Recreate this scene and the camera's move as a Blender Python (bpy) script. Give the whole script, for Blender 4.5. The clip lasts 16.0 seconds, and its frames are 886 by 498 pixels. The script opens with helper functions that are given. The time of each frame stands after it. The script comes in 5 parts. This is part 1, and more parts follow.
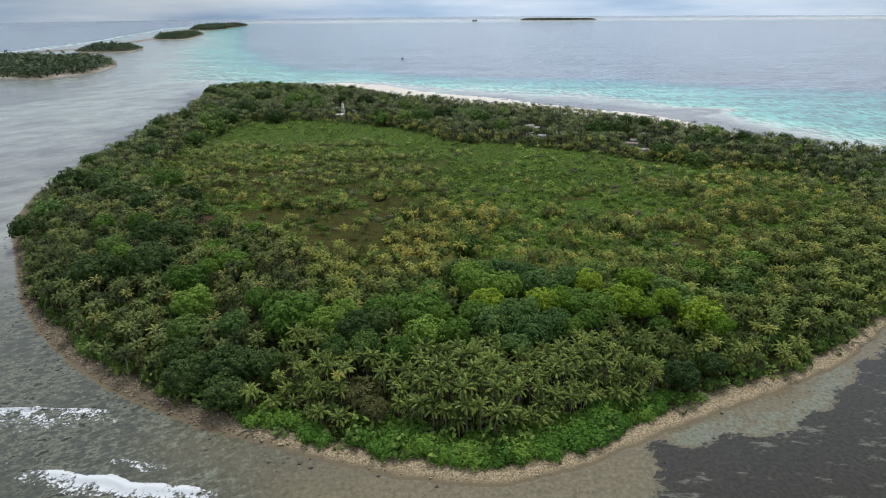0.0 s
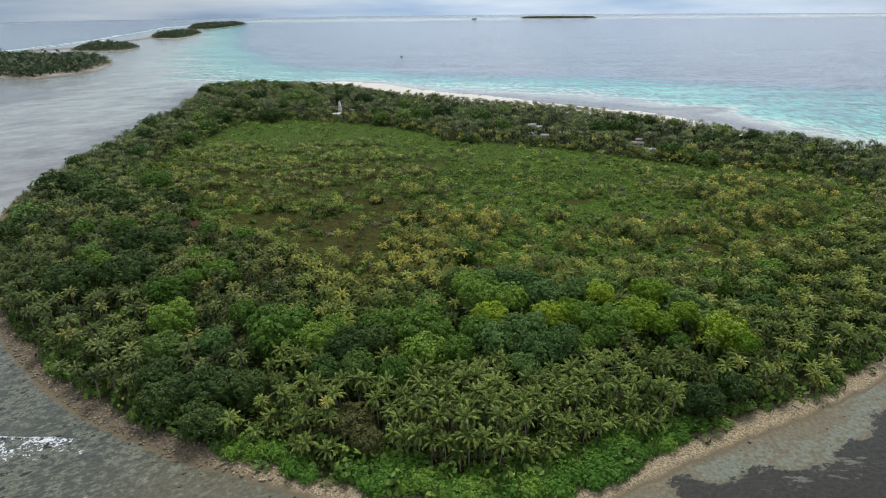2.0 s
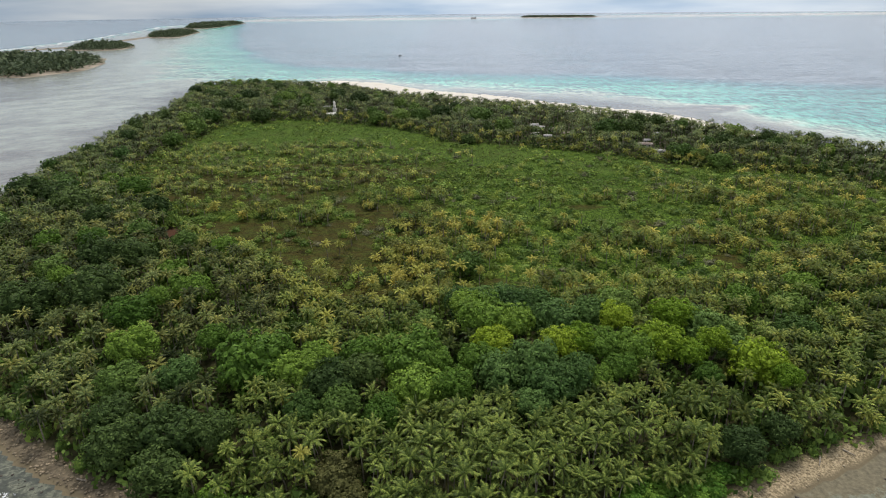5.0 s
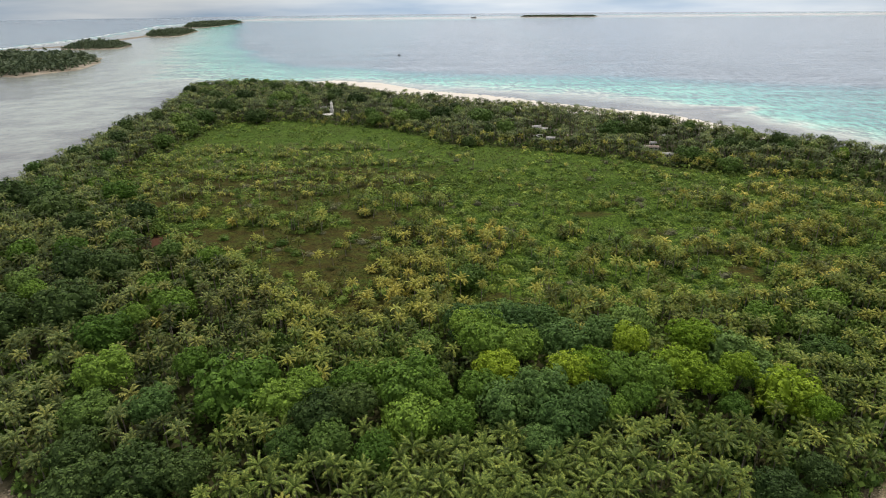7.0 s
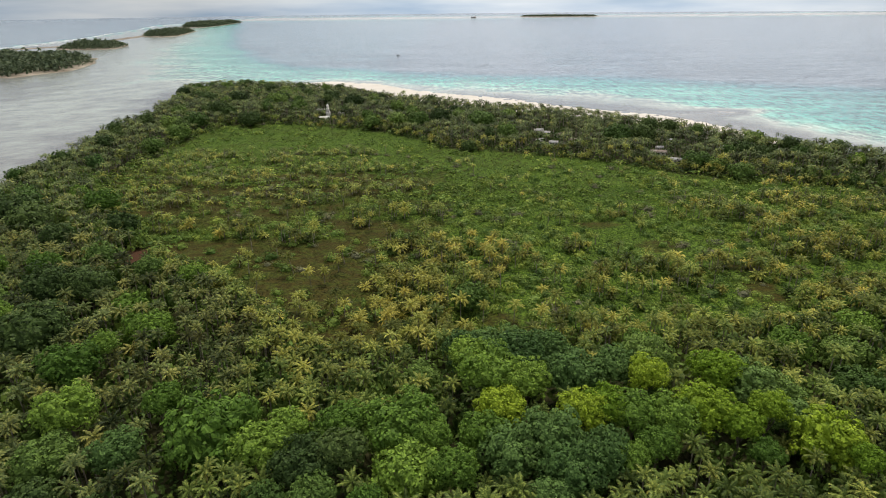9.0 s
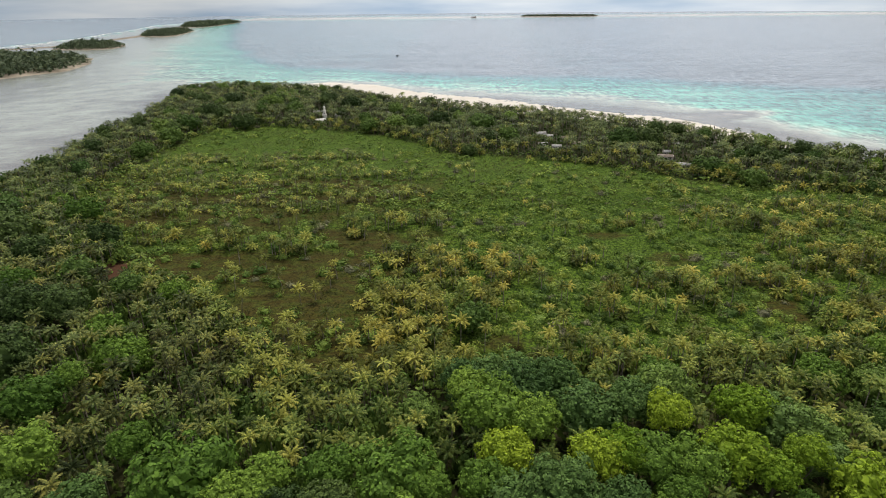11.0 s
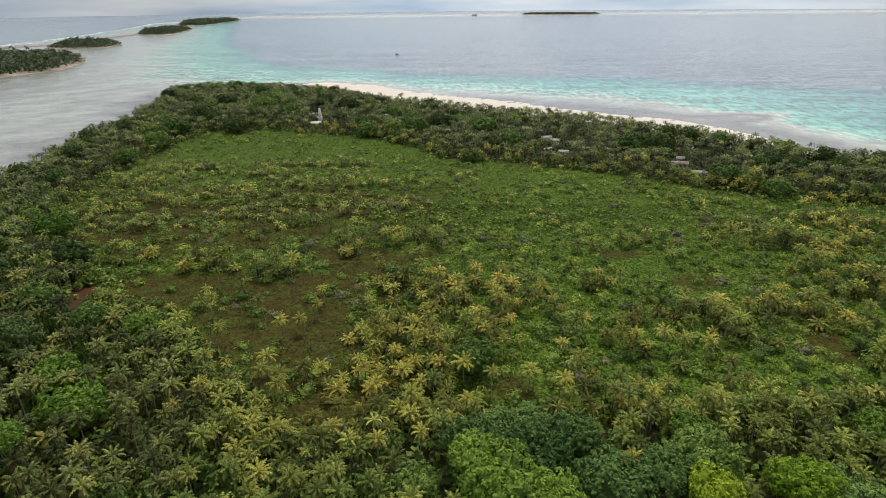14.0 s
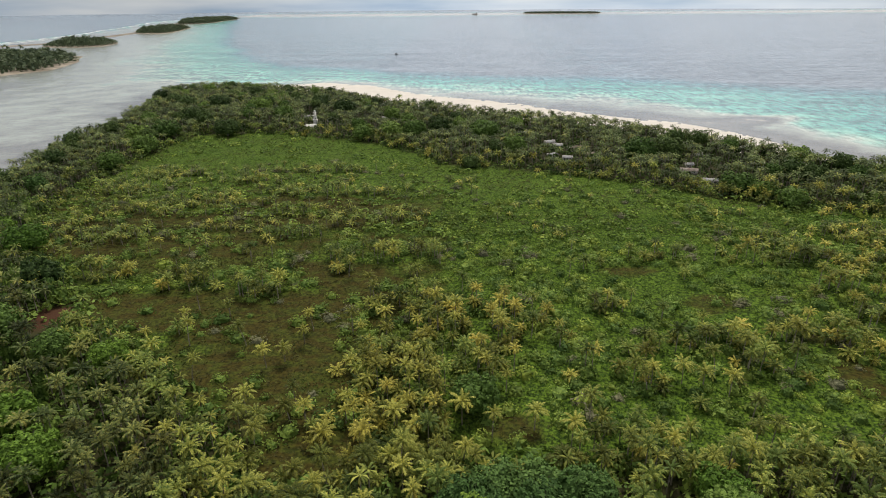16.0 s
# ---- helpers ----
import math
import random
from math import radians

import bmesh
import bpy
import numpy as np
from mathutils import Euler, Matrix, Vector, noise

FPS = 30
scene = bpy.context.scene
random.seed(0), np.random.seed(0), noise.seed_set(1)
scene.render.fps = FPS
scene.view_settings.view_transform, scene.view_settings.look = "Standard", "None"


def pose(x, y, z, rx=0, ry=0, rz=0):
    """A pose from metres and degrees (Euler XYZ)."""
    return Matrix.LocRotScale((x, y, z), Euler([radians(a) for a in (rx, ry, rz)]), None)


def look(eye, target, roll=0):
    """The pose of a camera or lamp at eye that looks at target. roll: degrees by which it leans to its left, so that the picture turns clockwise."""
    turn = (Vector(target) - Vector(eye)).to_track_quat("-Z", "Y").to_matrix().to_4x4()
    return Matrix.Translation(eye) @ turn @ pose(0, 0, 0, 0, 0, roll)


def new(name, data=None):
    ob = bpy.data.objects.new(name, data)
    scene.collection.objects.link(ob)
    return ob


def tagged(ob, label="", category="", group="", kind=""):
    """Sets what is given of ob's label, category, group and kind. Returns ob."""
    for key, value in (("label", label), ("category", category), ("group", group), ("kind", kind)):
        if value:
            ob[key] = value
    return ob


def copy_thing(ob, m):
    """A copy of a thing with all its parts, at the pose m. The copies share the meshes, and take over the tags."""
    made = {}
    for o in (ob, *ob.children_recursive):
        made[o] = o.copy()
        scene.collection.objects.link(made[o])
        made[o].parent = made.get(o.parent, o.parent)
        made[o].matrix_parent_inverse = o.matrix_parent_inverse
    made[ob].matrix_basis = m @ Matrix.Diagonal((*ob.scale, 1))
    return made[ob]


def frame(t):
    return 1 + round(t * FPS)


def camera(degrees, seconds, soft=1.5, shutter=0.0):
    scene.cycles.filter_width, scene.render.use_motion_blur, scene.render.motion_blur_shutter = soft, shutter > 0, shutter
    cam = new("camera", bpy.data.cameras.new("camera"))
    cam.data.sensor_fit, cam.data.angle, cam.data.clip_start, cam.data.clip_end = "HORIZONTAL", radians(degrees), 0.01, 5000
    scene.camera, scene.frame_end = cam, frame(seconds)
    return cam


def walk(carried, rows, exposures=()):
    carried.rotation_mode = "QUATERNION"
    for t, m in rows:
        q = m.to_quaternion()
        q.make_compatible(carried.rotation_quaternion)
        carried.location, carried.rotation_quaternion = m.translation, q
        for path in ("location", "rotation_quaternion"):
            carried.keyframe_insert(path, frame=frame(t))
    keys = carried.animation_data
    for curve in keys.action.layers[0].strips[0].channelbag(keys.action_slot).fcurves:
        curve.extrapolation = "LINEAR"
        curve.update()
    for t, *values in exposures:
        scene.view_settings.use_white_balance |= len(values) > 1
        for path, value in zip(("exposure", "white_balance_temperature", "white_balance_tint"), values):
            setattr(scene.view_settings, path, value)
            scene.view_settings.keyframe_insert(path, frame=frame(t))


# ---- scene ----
cam = camera(73.7, 16.0, 1.0)
PATH = [
    (0, (0.385, -5.729, 120.602), (0.329, -3.88, 119.842), -0.5),
    (0.5, (0.389, -1.357, 119.976), (0.333, 0.492, 119.215), -0.5),
    (1, (0.349, 3.193, 119.198), (0.292, 5.041, 118.435), -0.6),
    (1.5, (0.275, 7.66, 118.376), (0.219, 9.507, 117.613), -0.6),
    (2, (0.159, 11.909, 117.664), (0.103, 13.756, 116.901), -0.6),
    (2.5, (0.179, 16.178, 117.067), (0.123, 18.026, 116.304), -0.6),
    (3, (0.323, 20.423, 116.581), (0.266, 22.27, 115.817), -0.6),
    (5.5, (0.569, 41.273, 112.934), (0.514, 43.12, 112.17), -0.7),
    (6, (0.458, 45.567, 112.664), (0.403, 47.415, 111.9), -0.6),
    (6.5, (0.267, 49.708, 112.412), (0.213, 51.556, 111.648), -0.6),
    (7, (0.173, 53.754, 112.141), (0.119, 55.601, 111.376), -0.6),
    (7.5, (0.087, 58.217, 112.06), (0.034, 60.065, 111.296), -0.6),
    (8, (0.04, 62.771, 112.024), (-0.013, 64.617, 111.258), -0.6),
    (8.5, (0.031, 67.382, 112.014), (-0.022, 69.229, 111.248), -0.6),
    (9, (0.071, 72.028, 112.029), (0.018, 73.875, 111.263), -0.6),
    (11.5, (0.064, 93.589, 111.452), (0.011, 95.436, 110.685), -0.6),
    (12, (0.012, 97.921, 111.377), (-0.043, 99.767, 110.608), -0.6),
    (12.5, (-0.17, 102.251, 111.277), (-0.224, 104.096, 110.508), -0.5),
    (13, (-0.294, 106.924, 111.25), (-0.348, 108.769, 110.48), -0.6),
    (13.5, (-0.425, 111.762, 111.305), (-0.48, 113.606, 110.534), -0.6),
    (14, (-0.519, 116.609, 111.289), (-0.574, 118.453, 110.517), -0.6),
    (14.5, (-0.37, 121.57, 111.211), (-0.425, 123.414, 110.439), -0.6),
    (15, (-0.162, 126.488, 111.207), (-0.217, 128.332, 110.433), -0.6),
    (15.5, (0.003, 131.503, 111.305), (-0.052, 133.346, 110.531), -0.6),
    (16, (-0.027, 136.217, 111.344), (-0.082, 138.06, 110.569), -0.5),
]
walk(cam, [(t, look(eye, target, roll)) for t, eye, target, roll in PATH],
     [(0, 0.03, 6250, 12), (3, 0.05, 6350, 12), (5.5, 0.13, 6800, 12), (7, 0.16, 6950, 13), (9, 0.16, 7000, 13), (13, 0.1, 7000, 13), (16, 0.06, 7000, 13)])

# ---- light ----
world = bpy.data.worlds.new("overcast_sky")
scene.world = world
world.use_nodes = True
wn, wl = world.node_tree.nodes, world.node_tree.links
wn.clear()
w_out = wn.new("ShaderNodeOutputWorld")
w_mix = wn.new("ShaderNodeMixShader")
w_sky = wn.new("ShaderNodeTexSky")
w_sky.sky_type, w_sky.sun_disc = "NISHITA", False
w_sky.sun_elevation, w_sky.sun_rotation = radians(63), radians(10)
w_clear = wn.new("ShaderNodeBackground")
w_clear.inputs["Strength"].default_value = 0.1
w_cloud = wn.new("ShaderNodeBackground")
w_co = wn.new("ShaderNodeTexCoord")
w_map = wn.new("ShaderNodeMapping")
w_map.inputs["Scale"].default_value = (3.0, 3.0, 26.0)
w_noise = wn.new("ShaderNodeTexNoise")
w_noise.inputs["Scale"].default_value, w_noise.inputs["Detail"].default_value = 1.0, 6.0
w_low = wn.new("ShaderNodeValToRGB")
w_low.color_ramp.elements[0].position, w_low.color_ramp.elements[0].color = 0.36, (0.32, 0.48, 0.68, 1)
w_low.color_ramp.elements[1].position, w_low.color_ramp.elements[1].color = 0.66, (0.74, 0.84, 0.93, 1)
w_high = wn.new("ShaderNodeValToRGB")
w_high.color_ramp.elements[0].position, w_high.color_ramp.elements[0].color = 0.36, (0.78, 0.88, 1.0, 1)
w_high.color_ramp.elements[1].position, w_high.color_ramp.elements[1].color = 0.66, (1.25, 1.25, 1.24, 1)
w_split = wn.new("ShaderNodeSeparateXYZ")
w_rise = wn.new("ShaderNodeMapRange")
w_rise.inputs["From Min"].default_value, w_rise.inputs["From Max"].default_value = 0.02, 0.45
w_blend = wn.new("ShaderNodeMix")
w_blend.data_type = "RGBA"
w_mix.inputs[0].default_value = 0.86
wl.new(w_co.outputs["Generated"], w_map.inputs["Vector"])
wl.new(w_map.outputs[0], w_noise.inputs["Vector"])
wl.new(w_noise.outputs["Fac"], w_low.inputs[0])
wl.new(w_noise.outputs["Fac"], w_high.inputs[0])
wl.new(w_co.outputs["Generated"], w_split.inputs[0])
wl.new(w_split.outputs["Z"], w_rise.inputs["Value"])
wl.new(w_rise.outputs[0], w_blend.inputs[0])
wl.new(w_low.outputs[0], w_blend.inputs[6])
wl.new(w_high.outputs[0], w_blend.inputs[7])
# glow added to the cloud about the sun's bearing, to brighten the sea below
w_flat = wn.new("ShaderNodeVectorMath")
w_flat.operation, w_flat.inputs[1].default_value = "MULTIPLY", (1, 1, 0)
w_unit = wn.new("ShaderNodeVectorMath")
w_unit.operation = "NORMALIZE"
w_dot = wn.new("ShaderNodeVectorMath")
w_dot.operation, w_dot.inputs[1].default_value = "DOT_PRODUCT", (math.sin(radians(11)), math.cos(radians(11)), 0)
w_glow = wn.new("ShaderNodeMapRange")
w_glow.interpolation_type = "SMOOTHSTEP"
w_glow.inputs["From Min"].default_value, w_glow.inputs["From Max"].default_value = 0.80, 1.0
w_glow.inputs["To Min"].default_value, w_glow.inputs["To Max"].default_value = 0.69, 1.09
wl.new(w_co.outputs["Generated"], w_flat.inputs[0])
wl.new(w_flat.outputs[0], w_unit.inputs[0])
wl.new(w_unit.outputs[0], w_dot.inputs[0])
wl.new(w_dot.outputs["Value"], w_glow.inputs["Value"])
wl.new(w_glow.outputs[0], w_cloud.inputs["Strength"])
wl.new(w_blend.outputs[2], w_cloud.inputs["Color"])
wl.new(w_sky.outputs[0], w_clear.inputs["Color"])
wl.new(w_clear.outputs[0], w_mix.inputs[1])
wl.new(w_cloud.outputs[0], w_mix.inputs[2])
wl.new(w_mix.outputs[0], w_out.inputs["Surface"])

sun = new("sun", bpy.data.lights.new("sun", "SUN"))
sun.data.energy, sun.data.angle, sun.data.color = 2.9, radians(11), (1.0, 0.96, 0.88)
sun.matrix_world = look((0, 0, 300), (-math.sin(radians(10)) * 100, -math.cos(radians(10)) * 100, 300 - 100 * math.tan(radians(63))))


# ---- numbers in the plane ----
rng = np.random.default_rng(7)


def hash2(i, j, seed):
    h = (i * 374761393 + j * 668265263 + seed * 144665) & 0x7FFFFFFF
    h = ((h ^ (h >> 13)) * 1274126177) & 0x7FFFFFFF
    return ((h ^ (h >> 16)) & 0xFFFF) / 65535.0


def fbm(x, y, size, seed=0, octaves=3):
    """Smooth noise over the plane, 0 to 1, with lumps of the given size in metres."""
    x, y = np.asarray(x, float), np.asarray(y, float)
    total, weight, amp = 0.0, 0.0, 1.0
    for o in range(octaves):
        u, v = x / size * 2 ** o, y / size * 2 ** o
        i, j = np.floor(u).astype(np.int64), np.floor(v).astype(np.int64)
        a, b = u - i, v - j
        a, b = a * a * (3 - 2 * a), b * b * (3 - 2 * b)
        s = seed + 17 * o
        total = total + amp * ((hash2(i, j, s) * (1 - a) + hash2(i + 1, j, s) * a) * (1 - b)
                               + (hash2(i, j + 1, s) * (1 - a) + hash2(i + 1, j + 1, s) * a) * b)
        weight, amp = weight + amp, amp * 0.5
    return total / weight


def smooth(e0, e1, v):
    k = np.clip((np.asarray(v, float) - e0) / (e1 - e0), 0, 1)
    return k * k * (3 - 2 * k)


def inside_by(px, py, poly):
    """How far inside a polygon points lie; negative outside."""
    px, py = np.asarray(px, float), np.asarray(py, float)
    best, odd = np.full(px.shape, 1e9), np.zeros(px.shape, bool)
    n = len(poly)
    for k in range(n):
        ax, ay = poly[k]
        bx, by = poly[(k + 1) % n]
        dx, dy = bx - ax, by - ay
        s = np.clip(((px - ax) * dx + (py - ay) * dy) / (dx * dx + dy * dy), 0, 1)
        best = np.minimum(best, np.hypot(px - ax - s * dx, py - ay - s * dy))
        if ay != by:
            odd ^= ((ay > py) != (by > py)) & (px < (bx - ax) * (py - ay) / (by - ay) + ax)
    return np.where(odd, best, -best)


def away(px, py, line):
    """Distance of points from an open line."""
    best = np.full(np.shape(px), 1e9)
    for (ax, ay), (bx, by) in zip(line[:-1], line[1:]):
        dx, dy = bx - ax, by - ay
        s = np.clip(((px - ax) * dx + (py - ay) * dy) / (dx * dx + dy * dy), 0, 1)
        best = np.minimum(best, np.hypot(px - ax - s * dx, py - ay - s * dy))
    return best


# The island's edge of growth, its waterline and the marsh in its middle
GROWTH = [(-238, 288), (-186, 219), (-139, 179), (-97, 154), (-65, 142), (-40, 132), (-8, 126), (14, 123), (36, 132), (61, 146), (90, 161),
          (120, 173), (156, 199), (210, 240), (290, 294), (360, 350), (400, 410), (375, 462), (317, 487), (251, 545), (200, 612), (96, 695),
          (25, 727), (-85, 803), (-159, 880), (-252, 920), (-327, 935), (-376, 905), (-352, 822), (-316, 660), (-324, 620), (-297, 508),
          (-299, 444), (-291, 390), (-262, 325)]
WATERLINE = [(-248, 291), (-227, 262), (-200, 226), (-171, 196), (-146, 175), (-118, 156), (-83, 139), (-48, 129), (-17, 119), (9, 116), (34, 123),
             (62, 138), (102, 157), (140, 177), (170, 202), (220, 238), (300, 286), (370, 346), (409, 410), (384, 468), (326, 500),
             (300, 553), (275, 589), (262, 640), (247, 675), (213, 722), (165, 750), (115, 790), (58, 850), (-9, 888), (-70, 939), (-124, 1003), (-200, 1040), (-300, 990),
             (-386, 912), (-362, 822), (-326, 660), (-334, 618), (-306, 506), (-308, 444), (-300, 388), (-271, 322)]
MARSH = [(-236, 448), (-245, 503), (-246, 597), (-236, 661), (-199, 673), (-126, 653), (-84, 637), (-33, 594), (-20, 566), (5, 550), (40, 548), (74, 531),
         (110, 511), (150, 485), (177, 469), (215, 455), (262, 440), (270, 400), (235, 345), (180, 300), (120, 262), (40, 254), (-20, 250),
         (-38, 242), (-56, 242), (-60, 259), (-84, 286), (-119, 311), (-143, 331), (-171, 361), (-208, 398)]
EYE_LEVEL, RIM = 114.0, 2800.0


def far(x, y):
    """Where a place on the sea stands once all that lies past the rim is drawn in to less than five kilometres along its line of sight."""
    x, y = np.asarray(x, float), np.asarray(y, float)
    d = np.maximum(np.hypot(x, y - 65), 1.0)
    r = np.where(d > RIM, RIM + 1900 * (1 - np.exp(-(d - RIM) / 1900)), d)
    return x * r / d, 65 + (y - 65) * r / d, np.where(d > RIM, EYE_LEVEL * (1 - r / d), 0.0)


# ---- materials ----
def material(name):
    m = bpy.data.materials.new(name)
    m.use_nodes = True
    m.node_tree.nodes.clear()
    return m, m.node_tree.nodes, m.node_tree.links


def node(nodes, kind, **inputs):
    n = nodes.new(kind)
    for k, v in inputs.items():
        n.inputs[k.replace("_", " ")].default_value = v
    return n


def mixed(nodes, links, fac, a, b, blend="MIX"):
    n = nodes.new("ShaderNodeMix")
    n.data_type, n.blend_type = "RGBA", blend
    for socket, v in ((n.inputs[0], fac), (n.inputs[6], a), (n.inputs[7], b)):
        if isinstance(v, bpy.types.NodeSocket):
            links.new(v, socket)
        else:
            socket.default_value = v
    return n.outputs[2]


def math_node(nodes, links, op, a, b=0.0, c=0.0, clamp=False):
    n = nodes.new("ShaderNodeMath")
    n.operation, n.use_clamp = op, clamp
    for socket, v in zip(n.inputs, (a, b, c)):
        if isinstance(v, bpy.types.NodeSocket):
            links.new(v, socket)
        else:
            socket.default_value = v
    return n.outputs[0]


def attribute(nodes, name):
    n = nodes.new("ShaderNodeAttribute")
    n.attribute_name = name
    return n.outputs["Fac"]


def noise_of(nodes, links, scale, detail=3.0, stretch=(1, 1, 1), rough=0.55, turn=0.0):
    """Noise over object space: scale lumps to the metre."""
    co = nodes.new("ShaderNodeTexCoord")
    mp = nodes.new("ShaderNodeMapping")
    mp.vector_type = "TEXTURE"
    mp.inputs["Scale"].default_value = (1 / stretch[0], 1 / stretch[1], 1 / stretch[2])
    mp.inputs["Rotation"].default_value = (0, 0, radians(turn))
    n = node(nodes, "ShaderNodeTexNoise", Scale=scale, Detail=detail, Roughness=rough)
    links.new(co.outputs["Object"], mp.inputs["Vector"])
    links.new(mp.outputs[0], n.inputs["Vector"])
    return n.outputs["Fac"]


def step(nodes, links, value, lo, hi):
    n = nodes.new("ShaderNodeMapRange")
    n.interpolation_type = "SMOOTHSTEP"
    n.inputs["From Min"].default_value, n.inputs["From Max"].default_value = lo, hi
    links.new(value, n.inputs["Value"])
    return n.outputs["Result"]


def leaf_material(name, fresh, dry, gloss=0.45, through_leaf=0.25, spread=0.5, by_leaf=0.5):
    """Leaves: fresh to dry by the dryness of each leaf, lighter and darker by tree and by leaf."""
    m, n, l = material(name)
    tree = math_node(n, l, "ADD", attribute(n, "tone"), n.new("ShaderNodeObjectInfo").outputs["Random"])
    tree = math_node(n, l, "FRACT", tree)
    island = n.new("ShaderNodeNewGeometry").outputs["Random Per Island"]
    dryness = math_node(n, l, "MULTIPLY_ADD", math_node(n, l, "SUBTRACT", island, 0.5), 0.35, attribute(n, "dryness"), clamp=True)
    colour = mixed(n, l, dryness, (*fresh, 1), (*dry, 1))
    value = math_node(n, l, "MULTIPLY_ADD", tree, spread, 1.0 - spread * 0.5)
    value = math_node(n, l, "MULTIPLY", value, math_node(n, l, "MULTIPLY_ADD", island, by_leaf, 1.0 - by_leaf * 0.5))
    hsv = n.new("ShaderNodeHueSaturation")
    l.new(colour, hsv.inputs["Color"])
    l.new(value, hsv.inputs["Value"])
    l.new(math_node(n, l, "MULTIPLY_ADD", tree, -0.03, 0.515), hsv.inputs["Hue"])
    body = node(n, "ShaderNodeBsdfPrincipled", Roughness=gloss)
    body.inputs["Specular IOR Level"].default_value = 0.10
    lit = n.new("ShaderNodeBsdfTranslucent")
    mix = node(n, "ShaderNodeMixShader", Fac=through_leaf)
    out = n.new("ShaderNodeOutputMaterial")
    l.new(hsv.outputs[0], body.inputs["Base Color"])
    l.new(hsv.outputs[0], lit.inputs["Color"])
    l.new(body.outputs[0], mix.inputs[1])
    l.new(lit.outputs[0], mix.inputs[2])
    l.new(mix.outputs[0], out.inputs["Surface"])
    return m


def plain(name, colour, other, scale, rough=0.7, bump=0.2, metal=0.0, stretch=(1, 1, 1), lo=0.35, hi=0.65):
    """A surface of two colours in coarse and fine patches, with fine relief."""
    m, n, l = material(name)
    coarse, fine = noise_of(n, l, scale, 4, stretch), noise_of(n, l, scale * 9, 3, stretch)
    colour = mixed(n, l, step(n, l, coarse, lo, hi), (*colour, 1), (*other, 1))
    colour = mixed(n, l, 0.35, colour, mixed(n, l, fine, (0.3, 0.3, 0.3, 1), (1.5, 1.5, 1.5, 1)), "MULTIPLY")
    body = node(n, "ShaderNodeBsdfPrincipled", Roughness=rough, Metallic=metal)
    relief = node(n, "ShaderNodeBump", Strength=bump, Distance=0.1)
    out = n.new("ShaderNodeOutputMaterial")
    l.new(colour, body.inputs["Base Color"])
    l.new(fine, relief.inputs["Height"])
    l.new(relief.outputs[0], body.inputs["Normal"])
    l.new(body.outputs[0], out.inputs["Surface"])
    return m


M_PALM = leaf_material("palm_leaf", (0.099, 0.150, 0.035), (0.36, 0.315, 0.062), 0.5, 0.25, 1.25, 0.7)
# Darker copy of the palm leaf for the same palms, chosen by place.
M_PALM_DARK = leaf_material("darker_palm_leaf", (0.072, 0.105, 0.034), (0.28, 0.24, 0.05), 0.55, 0.2, 1.4, 0.7)
M_BRIGHT = leaf_material("yellow_green_leaf", (0.150, 0.250, 0.021), (0.27, 0.32, 0.026), 0.6, 0.25, 0.4, 0.75)
M_FRESH = leaf_material("green_leaf", (0.098, 0.184, 0.028), (0.17, 0.25, 0.03), 0.6, 0.22, 0.75, 0.75)
M_DARK = leaf_material("dark_green_leaf", (0.049, 0.087, 0.024), (0.085, 0.12, 0.027), 0.6, 0.2, 0.75, 0.75)
M_MID = leaf_material("mid_green_leaf", (0.088, 0.155, 0.034), (0.14, 0.20, 0.036), 0.6, 0.2, 0.75, 0.75)
M_TEAL = leaf_material("blue_green_leaf", (0.076, 0.146, 0.038), (0.12, 0.18, 0.043), 0.6, 0.2, 0.75, 0.75)
M_FINE = leaf_material("brownish_fine_leaf", (0.095, 0.102, 0.034), (0.13, 0.10, 0.045), 0.65, 0.2, 0.5, 0.5)
M_BEACH = leaf_material("beach_shrub_leaf", (0.102, 0.208, 0.030), (0.16, 0.26, 0.033), 0.6, 0.22, 0.4, 0.4)
M_SHRUB = leaf_material("shrub_leaf", (0.108, 0.195, 0.044), (0.22, 0.26, 0.04), 0.6, 0.25, 0.9)
M_TARO = leaf_material("marsh_leaf", (0.066, 0.132, 0.019), (0.058, 0.056, 0.017), 0.7, 0.25, 0.6, 0.3)
M_GREY = leaf_material("grey_twig", (0.115, 0.125, 0.065), (0.15, 0.145, 0.085), 0.7, 0.1)
M_BARK = plain("palm_bark", (0.30, 0.26, 0.21), (0.17, 0.145, 0.11), 1.2, 0.85, 0.4)
M_WOOD = plain("tree_bark", (0.15, 0.125, 0.10), (0.08, 0.065, 0.05), 0.8, 0.9, 0.4)
M_ROCK = plain("coral_rubble", (0.50, 0.42, 0.29), (0.24, 0.19, 0.12), 0.25, 0.85, 0.5)
M_BROWN = plain("brown_rubble", (0.30, 0.24, 0.16), (0.115, 0.092, 0.062), 0.25, 0.85, 0.5)
M_WET = plain("wet_rock", (0.075, 0.062, 0.05), (0.04, 0.035, 0.03), 0.4, 0.85, 0.5)
M_TIN = plain("tin_roof", (0.38, 0.39, 0.40), (0.22, 0.20, 0.185), 0.3, 0.5, 0.3)
M_RUST = plain("rusty_roof", (0.20, 0.15, 0.12), (0.32, 0.28, 0.25), 0.4, 0.7, 0.3, 0.1)
M_WALL = plain("white_wall", (0.74, 0.73, 0.70), (0.58, 0.56, 0.52), 0.4, 0.8, 0.15)
M_THATCH = plain("dark_thatch", (0.10, 0.085, 0.065), (0.16, 0.135, 0.10), 0.8, 0.95, 0.5)
M_PANE = plain("dark_pane", (0.03, 0.035, 0.04), (0.05, 0.055, 0.06), 0.5, 0.15, 0.0)
